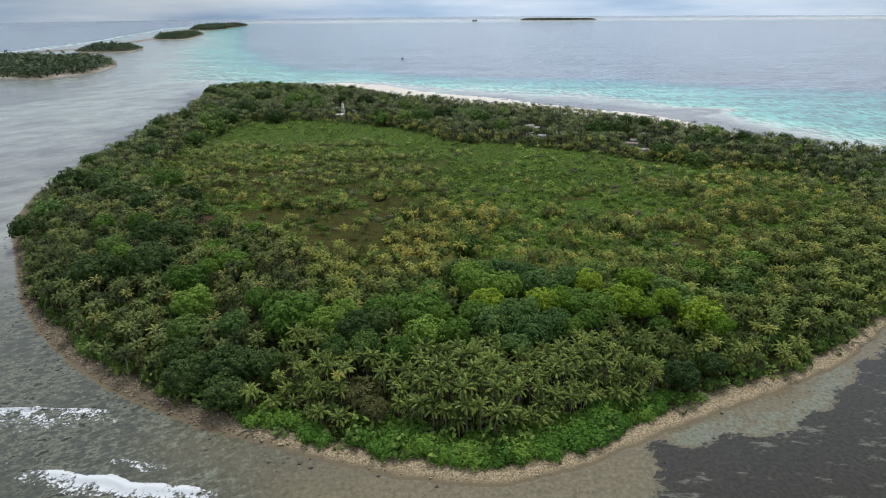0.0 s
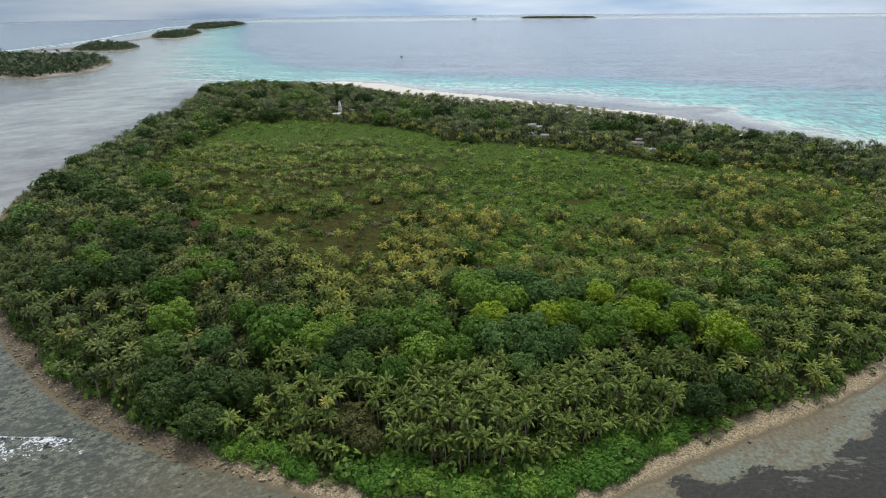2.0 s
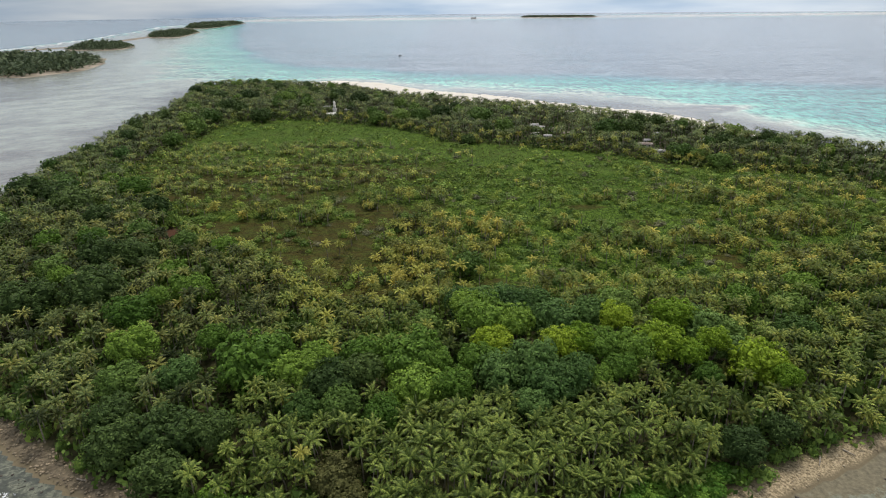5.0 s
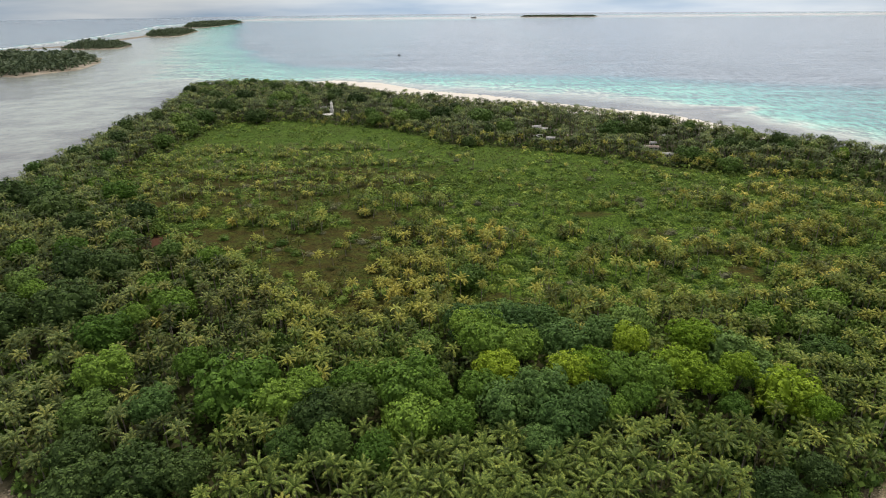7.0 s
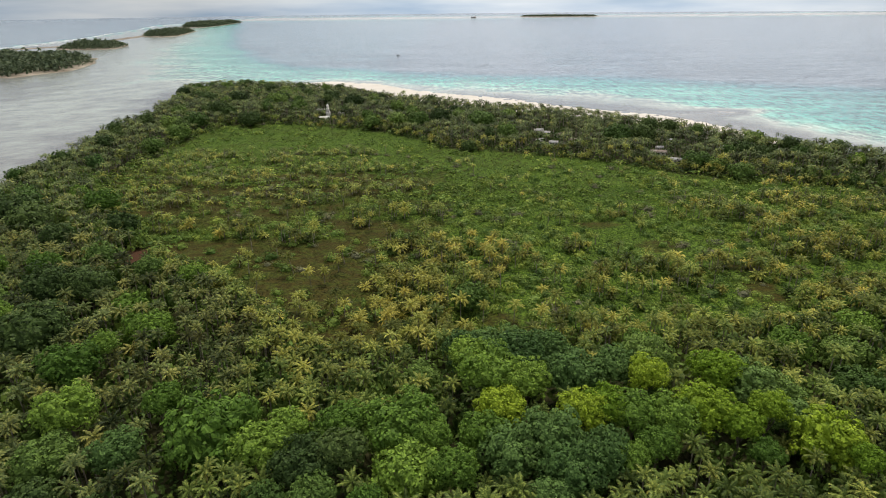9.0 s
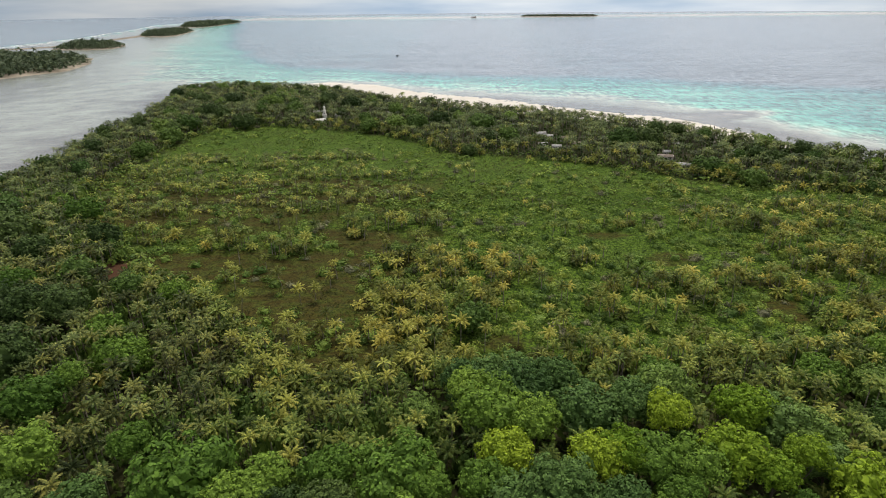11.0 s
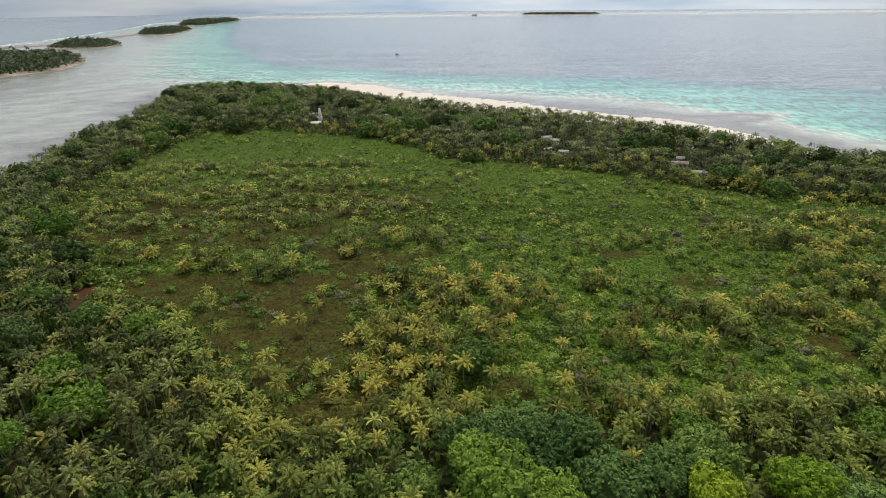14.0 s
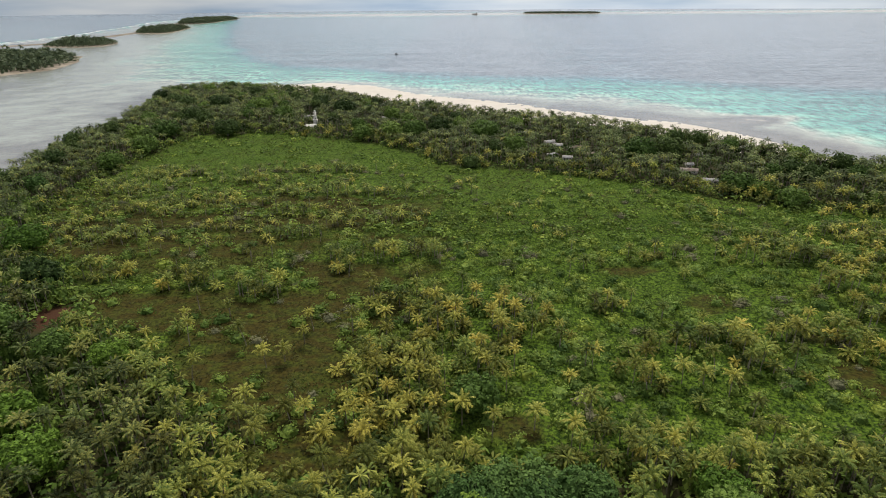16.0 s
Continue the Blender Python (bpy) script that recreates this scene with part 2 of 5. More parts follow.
M_HULL = plain("boat_paint", (0.10, 0.11, 0.13), (0.22, 0.22, 0.23), 0.6, 0.5, 0.1)


def ground_material():
    m, n, l = material("island_ground")
    fine, coarse = noise_of(n, l, 0.9, 5), noise_of(n, l, 0.06, 4)
    soil = mixed(n, l, fine, (0.020, 0.020, 0.009, 1), (0.050, 0.052, 0.020, 1))
    grass = mixed(n, l, step(n, l, fine, 0.36, 0.64), (0.016, 0.034, 0.005, 1), (0.084, 0.142, 0.016, 1))
    mud = mixed(n, l, step(n, l, fine, 0.3, 0.7), (0.021, 0.018, 0.004, 1), (0.054, 0.046, 0.009, 1))
    sedge = mixed(n, l, step(n, l, fine, 0.35, 0.65), (0.022, 0.028, 0.005, 1), (0.058, 0.068, 0.011, 1))
    mud = mixed(n, l, step(n, l, noise_of(n, l, 0.16, 5, (0.8, 1.4, 1)), 0.42, 0.6), mud, sedge)
    wet = step(n, l, math_node(n, l, "MULTIPLY_ADD", math_node(n, l, "SUBTRACT", coarse, 0.5), 1.7, attribute(n, "bare")), 0.25, 0.75)
    grass = mixed(n, l, wet, grass, mud)
    colour = mixed(n, l, attribute(n, "marsh"), soil, grass)
    rubble = mixed(n, l, step(n, l, noise_of(n, l, 1.8, 5), 0.3, 0.7), (0.105, 0.084, 0.052, 1), (0.38, 0.31, 0.20, 1))
    rubble = mixed(n, l, attribute(n, "brown"), rubble, mixed(n, l, step(n, l, noise_of(n, l, 0.7, 5), 0.3, 0.7), (0.055, 0.046, 0.032, 1), (0.155, 0.128, 0.090, 1)))
    sand = mixed(n, l, coarse, (0.46, 0.43, 0.385, 1), (0.60, 0.575, 0.53, 1))
    shore = mixed(n, l, attribute(n, "sand"), rubble, sand)
    where = n.new("ShaderNodeTexCoord")
    split = n.new("ShaderNodeSeparateXYZ")
    l.new(where.outputs["Object"], split.inputs[0])
    damp = math_node(n, l, "MULTIPLY", step(n, l, math_node(n, l, "MULTIPLY_ADD", fine, 0.3, split.outputs["Z"]), 0.95, 0.32), math_node(n, l, "SUBTRACT", 1.0, attribute(n, "sand")))
    shore = mixed(n, l, damp, shore, (0.135, 0.112, 0.072, 1))
    colour = mixed(n, l, attribute(n, "shore"), colour, shore)
    red = math_node(n, l, "MULTIPLY", attribute(n, "red"), 1.0)
    colour = mixed(n, l, red, colour, (0.058, 0.028, 0.016, 1))
    body = node(n, "ShaderNodeBsdfPrincipled", Roughness=0.9)
    body.inputs["Specular IOR Level"].default_value = 0.08
    relief = node(n, "ShaderNodeBump", Strength=0.5, Distance=0.4)
    out = n.new("ShaderNodeOutputMaterial")
    l.new(colour, body.inputs["Base Color"])
    l.new(fine, relief.inputs["Height"])
    l.new(relief.outputs[0], body.inputs["Normal"])
    l.new(body.outputs[0], out.inputs["Surface"])
    return m


def water_material():
    """Sea over coral and sand: what the bed shows through the water by its depth, with wave glints painted over the
    open sea, under a rippled surface.
    """
    m, n, l = material("sea_water")
    depth = attribute(n, "depth")
    streak = noise_of(n, l, 0.014, 6, (0.4, 1.5, 1), 0.66, 58)
    patch = noise_of(n, l, 0.045, 6, (1, 1, 1), 0.65)
    fine = noise_of(n, l, 0.75, 6, (1, 1, 1), 0.7)
    depth = math_node(n, l, "MULTIPLY_ADD", math_node(n, l, "SUBTRACT", streak, 0.5), 0.20, depth)
    depth = math_node(n, l, "MULTIPLY_ADD", math_node(n, l, "SUBTRACT", noise_of(n, l, 0.03, 7, (0.8, 1.0, 1), 0.72, 20), 0.5), 0.28, depth, clamp=True)
    ramp = n.new("ShaderNodeValToRGB")
    stops = [(0.0, (0.50, 0.47, 0.42)), (0.10, (0.19, 0.185, 0.175)), (0.20, (0.128, 0.123, 0.120)), (0.33, (0.32, 0.355, 0.315)), (0.45, (0.135, 0.33, 0.275)),
             (0.58, (0.068, 0.25, 0.228)), (0.76, (0.08, 0.18, 0.22)), (1.0, (0.150, 0.182, 0.225))]
    while len(ramp.color_ramp.elements) < len(stops):
        ramp.color_ramp.elements.new(0.5)
    for e, (p, c) in zip(ramp.color_ramp.elements, stops):
        e.position, e.color = p, (*c, 1)
    l.new(depth, ramp.inputs[0])
    # Shine and dark of the wave facets, multiplied into the open sea's colour.
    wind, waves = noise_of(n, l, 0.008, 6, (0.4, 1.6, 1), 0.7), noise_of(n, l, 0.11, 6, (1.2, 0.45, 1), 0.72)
    glint = math_node(n, l, "ADD", math_node(n, l, "MULTIPLY_ADD", wind, 1.6, -0.8), math_node(n, l, "MULTIPLY_ADD", waves, 4.4, -1.7))
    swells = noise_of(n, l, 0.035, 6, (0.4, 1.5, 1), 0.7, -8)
    glint = math_node(n, l, "MULTIPLY_ADD", math_node(n, l, "SUBTRACT", swells, 0.5), 2.2, glint)
    wave_glint = mixed(n, l, step(n, l, attribute(n, "depth"), 0.28, 0.42), (1, 1, 1, 1), mixed(n, l, math_node(n, l, "ADD", glint, 0.0, clamp=True), (0.46, 0.49, 0.54, 1), (1.72, 1.68, 1.62, 1)))
    bed_and_glint = mixed(n, l, 1.0, ramp.outputs[0], wave_glint, "MULTIPLY")
    speck = noise_of(n, l, 0.30, 6, (0.75, 1.3, 1), 0.7, 25)
    ragged = math_node(n, l, "ADD", math_node(n, l, "MULTIPLY", math_node(n, l, "SUBTRACT", patch, 0.5), 0.8), math_node(n, l, "MULTIPLY", math_node(n, l, "SUBTRACT", speck, 0.5), 1.5))
    ragged = math_node(n, l, "MULTIPLY_ADD", math_node(n, l, "SUBTRACT", fine, 0.5), 0.5, ragged)
    pale = step(n, l, math_node(n, l, "ADD", ragged, attribute(n, "coral")), 0.34, 0.60)
    flat = mixed(n, l, step(n, l, fine, 0.32, 0.68), (0.028, 0.034, 0.028, 1), (0.058, 0.066, 0.054, 1))
    flat = mixed(n, l, step(n, l, speck, 0.3, 0.7), flat, (0.072, 0.078, 0.062, 1))
    weed = mixed(n, l, step(n, l, fine, 0.35, 0.7), (0.016, 0.016, 0.012, 1), (0.038, 0.037, 0.028, 1))
    weedy = step(n, l, math_node(n, l, "ADD", ragged, attribute(n, "weed")), 0.47, 0.52)
    flat = mixed(n, l, attribute(n, "silt"), flat, mixed(n, l, step(n, l, math_node(n, l, "MULTIPLY_ADD", fine, 0.7, math_node(n, l, "MULTIPLY", speck, 0.3)), 0.3, 0.7), (0.072, 0.064, 0.040, 1), (0.172, 0.150, 0.094, 1)))
    flat = mixed(n, l, pale, flat, mixed(n, l, step(n, l, fine, 0.3, 0.7), (0.082, 0.092, 0.066, 1), (0.172, 0.180, 0.134, 1)))
    weed = mixed(n, l, step(n, l, noise_of(n, l, 0.12, 7, (0.6, 1.6, 1), 0.75), 0.56, 0.63), weed, (0.105, 0.105, 0.085, 1))
    flat = mixed(n, l, weedy, flat, weed)
    colour = mixed(n, l, attribute(n, "reef"), bed_and_glint, flat)
    foam = step(n, l, math_node(n, l, "MULTIPLY_ADD", math_node(n, l, "SUBTRACT", fine, 0.5), 0.9, attribute(n, "foam")), 0.35, 0.7)
    colour = mixed(n, l, foam, colour, (0.85, 0.87, 0.88, 1))
    body = node(n, "ShaderNodeBsdfPrincipled", IOR=1.33)
    l.new(math_node(n, l, "MULTIPLY_ADD", foam, 0.4, 0.16), body.inputs["Roughness"])
    ripple = noise_of(n, l, 0.35, 5, (0.7, 1.3, 1))
    swell = noise_of(n, l, 0.05, 5, (0.5, 1.7, 1), 0.65)
    relief = node(n, "ShaderNodeBump", Strength=0.4, Distance=0.5)
    l.new(math_node(n, l, "MULTIPLY_ADD", swell, 4.0, ripple), relief.inputs["Height"])
    l.new(math_node(n, l, "MULTIPLY_ADD", step(n, l, attribute(n, "depth"), 0.5, 0.9), 0.7, math_node(n, l, "MULTIPLY_ADD", attribute(n, "reef"), -0.21, 0.25)), relief.inputs["Strength"])
    l.new(relief.outputs[0], body.inputs["Normal"])
    out = n.new("ShaderNodeOutputMaterial")
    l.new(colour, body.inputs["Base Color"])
    l.new(body.outputs[0], out.inputs["Surface"])
    return m


def foam_material():
    """Froth with gaps that let the water show."""
    m, n, l = material("sea_foam")
    fine, coarse = noise_of(n, l, 1.1, 6, (1, 1, 1), 0.7), noise_of(n, l, 0.22, 4)
    ragged = math_node(n, l, "ADD", math_node(n, l, "MULTIPLY_ADD", fine, 2.8, -1.4), math_node(n, l, "MULTIPLY_ADD", coarse, 2.0, -1.0))
    white = step(n, l, math_node(n, l, "ADD", attribute(n, "foam"), ragged), 0.32, 0.72)
    body = node(n, "ShaderNodeBsdfPrincipled", Roughness=0.55)
    body.inputs["Base Color"].default_value = (0.52, 0.55, 0.57, 1)
    relief = node(n, "ShaderNodeBump", Strength=0.6, Distance=0.3)
    l.new(fine, relief.inputs["Height"])
    l.new(relief.outputs[0], body.inputs["Normal"])
    clear = n.new("ShaderNodeBsdfTransparent")
    mix = n.new("ShaderNodeMixShader")
    out = n.new("ShaderNodeOutputMaterial")
    l.new(white, mix.inputs[0])
    l.new(clear.outputs[0], mix.inputs[1])
    l.new(body.outputs[0], mix.inputs[2])
    l.new(mix.outputs[0], out.inputs["Surface"])
    return m


M_GROUND, M_WATER, M_FOAM = ground_material(), water_material(), foam_material()


# ---- mesh helpers ----
def mesh_of(name, verts, faces, mat, soft=False, **values):
    """A mesh from arrays; faces all of one size; values: a number for each vertex, kept under its name."""
    verts, faces = np.asarray(verts, np.float32), np.asarray(faces, np.int32)
    me = bpy.data.meshes.new(name)
    k = faces.shape[1]
    me.vertices.add(len(verts))
    me.vertices.foreach_set("co", verts.ravel())
    me.loops.add(faces.size)
    me.loops.foreach_set("vertex_index", faces.ravel())
    me.polygons.add(len(faces))
    me.polygons.foreach_set("loop_start", np.arange(len(faces), dtype=np.int32) * k)
    me.polygons.foreach_set("loop_total", np.full(len(faces), k, np.int32))
    if soft:
        me.polygons.foreach_set("use_smooth", np.ones(len(faces), bool))
    for key, v in values.items():
        a = me.attributes.new(key, "FLOAT", "POINT")
        a.data.foreach_set("value", np.asarray(v, np.float32))
    me.materials.append(mat)
    me.update()
    return me


def part_of(name, me, parent, m=None, label=""):
    ob = new(name, me)
    ob.parent = parent
    if m is not None:
        ob.matrix_basis = m
    return tagged(ob, label)


def strew(name, mat, templates, spots, soft=False):
    """Joins copies of templates (verts, faces, dryness) into one mesh. spots: columns x, y, z, turn, size, height, tone, dryness, kind."""
    vs, fs, ts, ds, base = [], [], [], [], 0
    for k, (tv, tf, td) in enumerate(templates):
        s = spots[spots[:, 8].astype(int) == k]
        if not len(s):
            continue
        c, si = np.cos(s[:, 3])[:, None], np.sin(s[:, 3])[:, None]
        x = (tv[None, :, 0] * c - tv[None, :, 1] * si) * s[:, 4:5] + s[:, 0:1]
        y = (tv[None, :, 0] * si + tv[None, :, 1] * c) * s[:, 4:5] + s[:, 1:2]
        z = tv[None, :, 2] * s[:, 5:6] + s[:, 2:3]
        vs.append(np.stack([x, y, z], 2).reshape(-1, 3))
        fs.append((tf[None] + (np.arange(len(s)) * len(tv))[:, None, None] + base).reshape(-1, 3))
        ts.append(np.repeat(s[:, 6], len(tv)))
        ds.append((td[None, :] + s[:, 7:8]).ravel())
        base += len(s) * len(tv)
    me = mesh_of(name, np.concatenate(vs), np.concatenate(fs), mat, soft, tone=np.concatenate(ts), dryness=np.concatenate(ds))
    return new(name, me)


def spots_of(x, y, z, size, height=None, dry=0.0, kinds=1):
    """Rows for strew(), with a turn, a tone and a template for each."""
    k = len(x)
    size = np.broadcast_to(size, k)
    height = size if height is None else np.broadcast_to(height, k)
    return np.stack([x, y, np.broadcast_to(z, k), rng.uniform(0, 6.283, k), size, height, rng.uniform(0, 1, k), np.broadcast_to(dry, k),
                     rng.integers(0, kinds, k)], 1)


def scatter(x0, x1, y0, y1, gap):
    """Points on a shaken grid."""
    gx, gy = np.meshgrid(np.arange(x0, x1, gap), np.arange(y0, y1, gap))
    gx = gx + (np.arange(gx.shape[0]) % 2)[:, None] * gap * 0.5
    return (gx + rng.uniform(-0.42, 0.42, gx.shape) * gap).ravel(), (gy + rng.uniform(-0.42, 0.42, gy.shape) * gap).ravel()


# ---- plants ----
def frond(length, rise, droop, count, wide=0.85, seed=0):
    """One feathered palm frond along +x: an arched rib with leaflets on both sides."""
    r = np.random.default_rng(seed)
    s = np.linspace(0, 1, 25)
    ang = rise - droop * s ** 1.4
    px = np.concatenate([[0], np.cumsum(np.cos(ang[:-1]) * length / 24)])
    pz = np.concatenate([[0], np.cumsum(np.sin(ang[:-1]) * length / 24)])
    at = np.linspace(0.14, 0.97, count)
    half = (at[1] - at[0]) * 0.62
    verts, faces = [], []

    def rib(u):
        return np.array([np.interp(u, s, px), 0, np.interp(u, s, pz)])

    for u in at:
        ahead = np.interp(u, s, ang)
        reach = wide * (0.35 + 0.95 * math.sin(min(1.0, u * 1.05) * math.pi) ** 0.6) * r.uniform(0.85, 1.15)
        a, b = rib(max(0, u - half)), rib(min(1, u + half))
        for side in (-1, 1):
            tip = (a + b) / 2 + np.array([math.cos(ahead) * reach * 0.62, side * reach * 0.80, math.sin(ahead) * reach * 0.55 - reach * 0.42])
            i = len(verts)
            verts += [a, b, tip]
            faces.append([i, i + 1, i + 2] if side > 0 else [i, i + 2, i + 1])
    return np.array(verts), np.array(faces)


def broad_frond(length, rise, droop, count, wide=0.85, seed=0):
    """One palm frond for far palms along +x: an arched rib with a hanging, ragged blade on each side."""
    r = np.random.default_rng(seed)
    s = np.linspace(0, 1, 25)
    ang = rise - droop * s ** 1.4
    px = np.concatenate([[0], np.cumsum(np.cos(ang[:-1]) * length / 24)])
    pz = np.concatenate([[0], np.cumsum(np.sin(ang[:-1]) * length / 24)])
    at = np.linspace(0.10, 1.0, count)
    rib = np.stack([np.interp(at, s, px), np.zeros(count), np.interp(at, s, pz)], 1)
    verts, faces = [rib], []
    for side in (-1, 1):
        base = sum(len(v) for v in verts)
        edge = []
        for k, u in enumerate(at):
            ahead = np.interp(u, s, ang)
            reach = wide * (0.30 + 0.80 * math.sin(min(1.0, u * 0.98) * math.pi) ** 0.6) * r.uniform(0.85, 1.15) * (1.0 if k % 2 else 0.62)
            if k == count - 1:
                reach *= 0.2
            edge.append(rib[k] + np.array([math.cos(ahead) * reach * 0.50, side * reach * 0.80, math.sin(ahead) * reach * 0.45 - reach * 0.50]))
        verts.append(np.array(edge))
        for k in range(count - 1):
            a, b, c, d = k, k + 1, base + k + 1, base + k
            faces += [(a, b, c), (a, c, d)] if side < 0 else [(a, c, b), (a, d, c)]
    return np.concatenate(verts), np.array(faces)


def turned(v, az, tilt=0.0):
    c, s = math.cos(az), math.sin(az)
    ct, st = math.cos(tilt), math.sin(tilt)
    v = np.stack([v[:, 0], v[:, 1] * ct - v[:, 2] * st, v[:, 1] * st + v[:, 2] * ct], 1)
    return np.stack([v[:, 0] * c - v[:, 1] * s, v[:, 0] * s + v[:, 1] * c, v[:, 2]], 1)


def frond_plan(count, r):
    """Azimuth, rise, droop, length and dryness of each frond, young ones upright in the middle, old ones hanging."""
    rows = []
    for k in range(count):
        age = (k + 0.5) / count
        rows.append((k * 2.39996 + r.uniform(-0.2, 0.2), 1.32 - 1.40 * age + r.uniform(-0.18, 0.18), 1.10 + 0.95 * age * r.uniform(0.7, 1.2),
                     r.uniform(3.9, 5.0) * (0.8 + 0.2 * math.sin(age * 3.1)), max(0.0, age - 0.72) * 1.3 * r.uniform(0.3, 1.2), r.uniform(-0.35, 0.35)))
    return rows


def palm_crown(count, leaflets, seed, wide=0.85, make=frond, hang=0.0):
    r = np.random.default_rng(seed)
    vs, fs, ds, base = [], [], [], 0
    for az, rise, droop, length, dry, tilt in frond_plan(count, r):
        v, f = make(length, rise, droop + hang, leaflets, wide, seed)
        vs.append(turned(v, az, tilt))
        fs.append(f + base)
        ds.append(np.full(len(v), dry))
        base += len(v)
    return np.concatenate(vs), np.concatenate(fs), np.concatenate(ds)


def trunk(height, r0, r1, lean, sides=6, rings=4, seed=0):
    """A slightly bowed, tapered stem from the ground to the crown."""
    az = np.random.default_rng(seed).uniform(0, 6.28)
    verts, faces = [], []
    for k in range(rings + 1):
        u = k / rings
        off = lean * (u ** 1.6)
        rad = r0 + (r1 - r0) * u + (0.12 * r0 if k == 0 else 0)
        for j in range(sides):
            a = 6.28319 * j / sides
            verts.append((math.cos(az) * off + rad * math.cos(a), math.sin(az) * off + rad * math.sin(a), height * u - (0.3 if k == 0 else 0)))
    for k in range(rings):
        for j in range(sides):
            a, b = k * sides + j, k * sides + (j + 1) % sides
            faces += [(a, b, b + sides), (a, b + sides, a + sides)]
    return np.array(verts), np.array(faces), (math.cos(az) * lean, math.sin(az) * lean, height)


def leafy_crown(puffs, leaves, leaf, seed, flat=0.62, low=-0.1, rings=10):
    """A broad crown, about one across in radius, its foot at z = 0: big lobes set with small leafy tufts, over an inner shell of broader leaves."""
    r = np.random.default_rng(seed)
    lobes = 13
    k = np.arange(lobes)
    z = low + (0.86 - low) * ((k + 0.5) / lobes) ** 0.9
    a = k * 2.39996 + r.uniform(-0.4, 0.4, lobes)
    w = np.where(z > 0, np.sqrt(np.maximum(0, 1 - np.minimum(1, np.abs(z)) ** 2)), 1.0)
    out = 0.60 + r.uniform(-0.11, 0.09, lobes)
    centres = np.stack([w * out * np.cos(a), w * out * np.sin(a), z * out], 1)
    radii = r.uniform(0.26, 0.40, lobes)

    def surface(d):
        """How far the outermost lobe reaches along each direction, and which lobe it is."""
        along = d @ centres.T
        gap = radii[None] ** 2 - ((centres ** 2).sum(1)[None] - along ** 2)
        reach = np.where((gap > 0) & (along > 0), along + np.sqrt(np.maximum(gap, 0)), 0.0)
        return np.maximum(reach.max(1), 0.55), reach.argmax(1)

    k = np.arange(puffs)
    z = low + (0.99 - low) * (k + 0.5) / puffs
    a = k * 2.39996 + r.uniform(-0.3, 0.3, puffs)
    d = np.stack([np.sqrt(1 - z * z) * np.cos(a), np.sqrt(1 - z * z) * np.sin(a), z], 1)
    reach, which = surface(d)
    tufts = d * reach[:, None] * r.uniform(0.90, 1.0, (puffs, 1))
    away_from = (tufts - centres[which]) / radii[which][:, None] + 0.4 * d
    away_from /= np.linalg.norm(away_from, axis=1, keepdims=True)
    wide = r.uniform(0.75, 1.25, puffs) * 1.75 * (1 / puffs) ** 0.5
    d = r.normal(size=(puffs, leaves, 3))
    d /= np.linalg.norm(d, axis=2, keepdims=True)
    d = d + 0.9 * away_from[:, None] + np.array([0, 0, 0.35])
    d /= np.linalg.norm(d, axis=2, keepdims=True)
    p = (tufts[:, None] + d * wide[:, None, None] * r.uniform(0.75, 1.05, (puffs, leaves, 1))).reshape(-1, 3)
    nrm = d.reshape(-1, 3) + r.normal(size=p.shape) * 0.30
    nrm /= np.linalg.norm(nrm, axis=1, keepdims=True)
    u = np.cross(nrm, r.normal(size=p.shape))
    u /= np.linalg.norm(u, axis=1, keepdims=True)
    v = np.cross(nrm, u)
    size = (leaf * r.uniform(0.65, 1.3, len(p)))[:, None]
    quad = np.stack([p - u * size, p - v * size * 0.62, p + u * size, p + v * size * 0.62], 1).reshape(-1, 3)
    i = np.arange(len(p)) * 4
    faces = np.concatenate([np.stack([i, i + 1, i + 2], 1), np.stack([i, i + 2, i + 3], 1)])
    tone = np.repeat(r.uniform(0, 0.2, lobes)[which] + r.uniform(0, 0.2, puffs), leaves * 4)
    if rings:
        n = rings * 2
        th, ph = np.meshgrid(np.linspace(0.0, math.pi * 0.72, rings), np.arange(n) * 6.28319 / n, indexing="ij")
        d = np.stack([np.sin(th) * np.cos(ph), np.sin(th) * np.sin(ph), np.cos(th)], 2).reshape(-1, 3)
        q, j = np.arange(rings - 1)[:, None] * n, np.arange(n)[None]
        a, b = (q + j).ravel(), (q + (j + 1) % n).ravel()
        shell = d * (surface(d)[0] * r.uniform(0.76, 0.88, len(d)))[:, None]
        tri = shell[np.concatenate([np.stack([a, a + n, b + n], 1), np.stack([a, b + n, b], 1)])]
        mid = tri.mean(1, keepdims=True)
        tri = mid + (tri - mid) * 1.35 + r.normal(size=tri.shape) * 0.022
        faces = np.concatenate([faces, np.arange(len(tri) * 3).reshape(-1, 3) + len(quad)])
        quad = np.concatenate([quad, tri.reshape(-1, 3)])
        tone = np.concatenate([tone, np.repeat(r.uniform(0, 0.3, len(tri)), 3)])
    quad[:, 2] = (quad[:, 2] + 0.12) * flat
    return quad, faces, tone


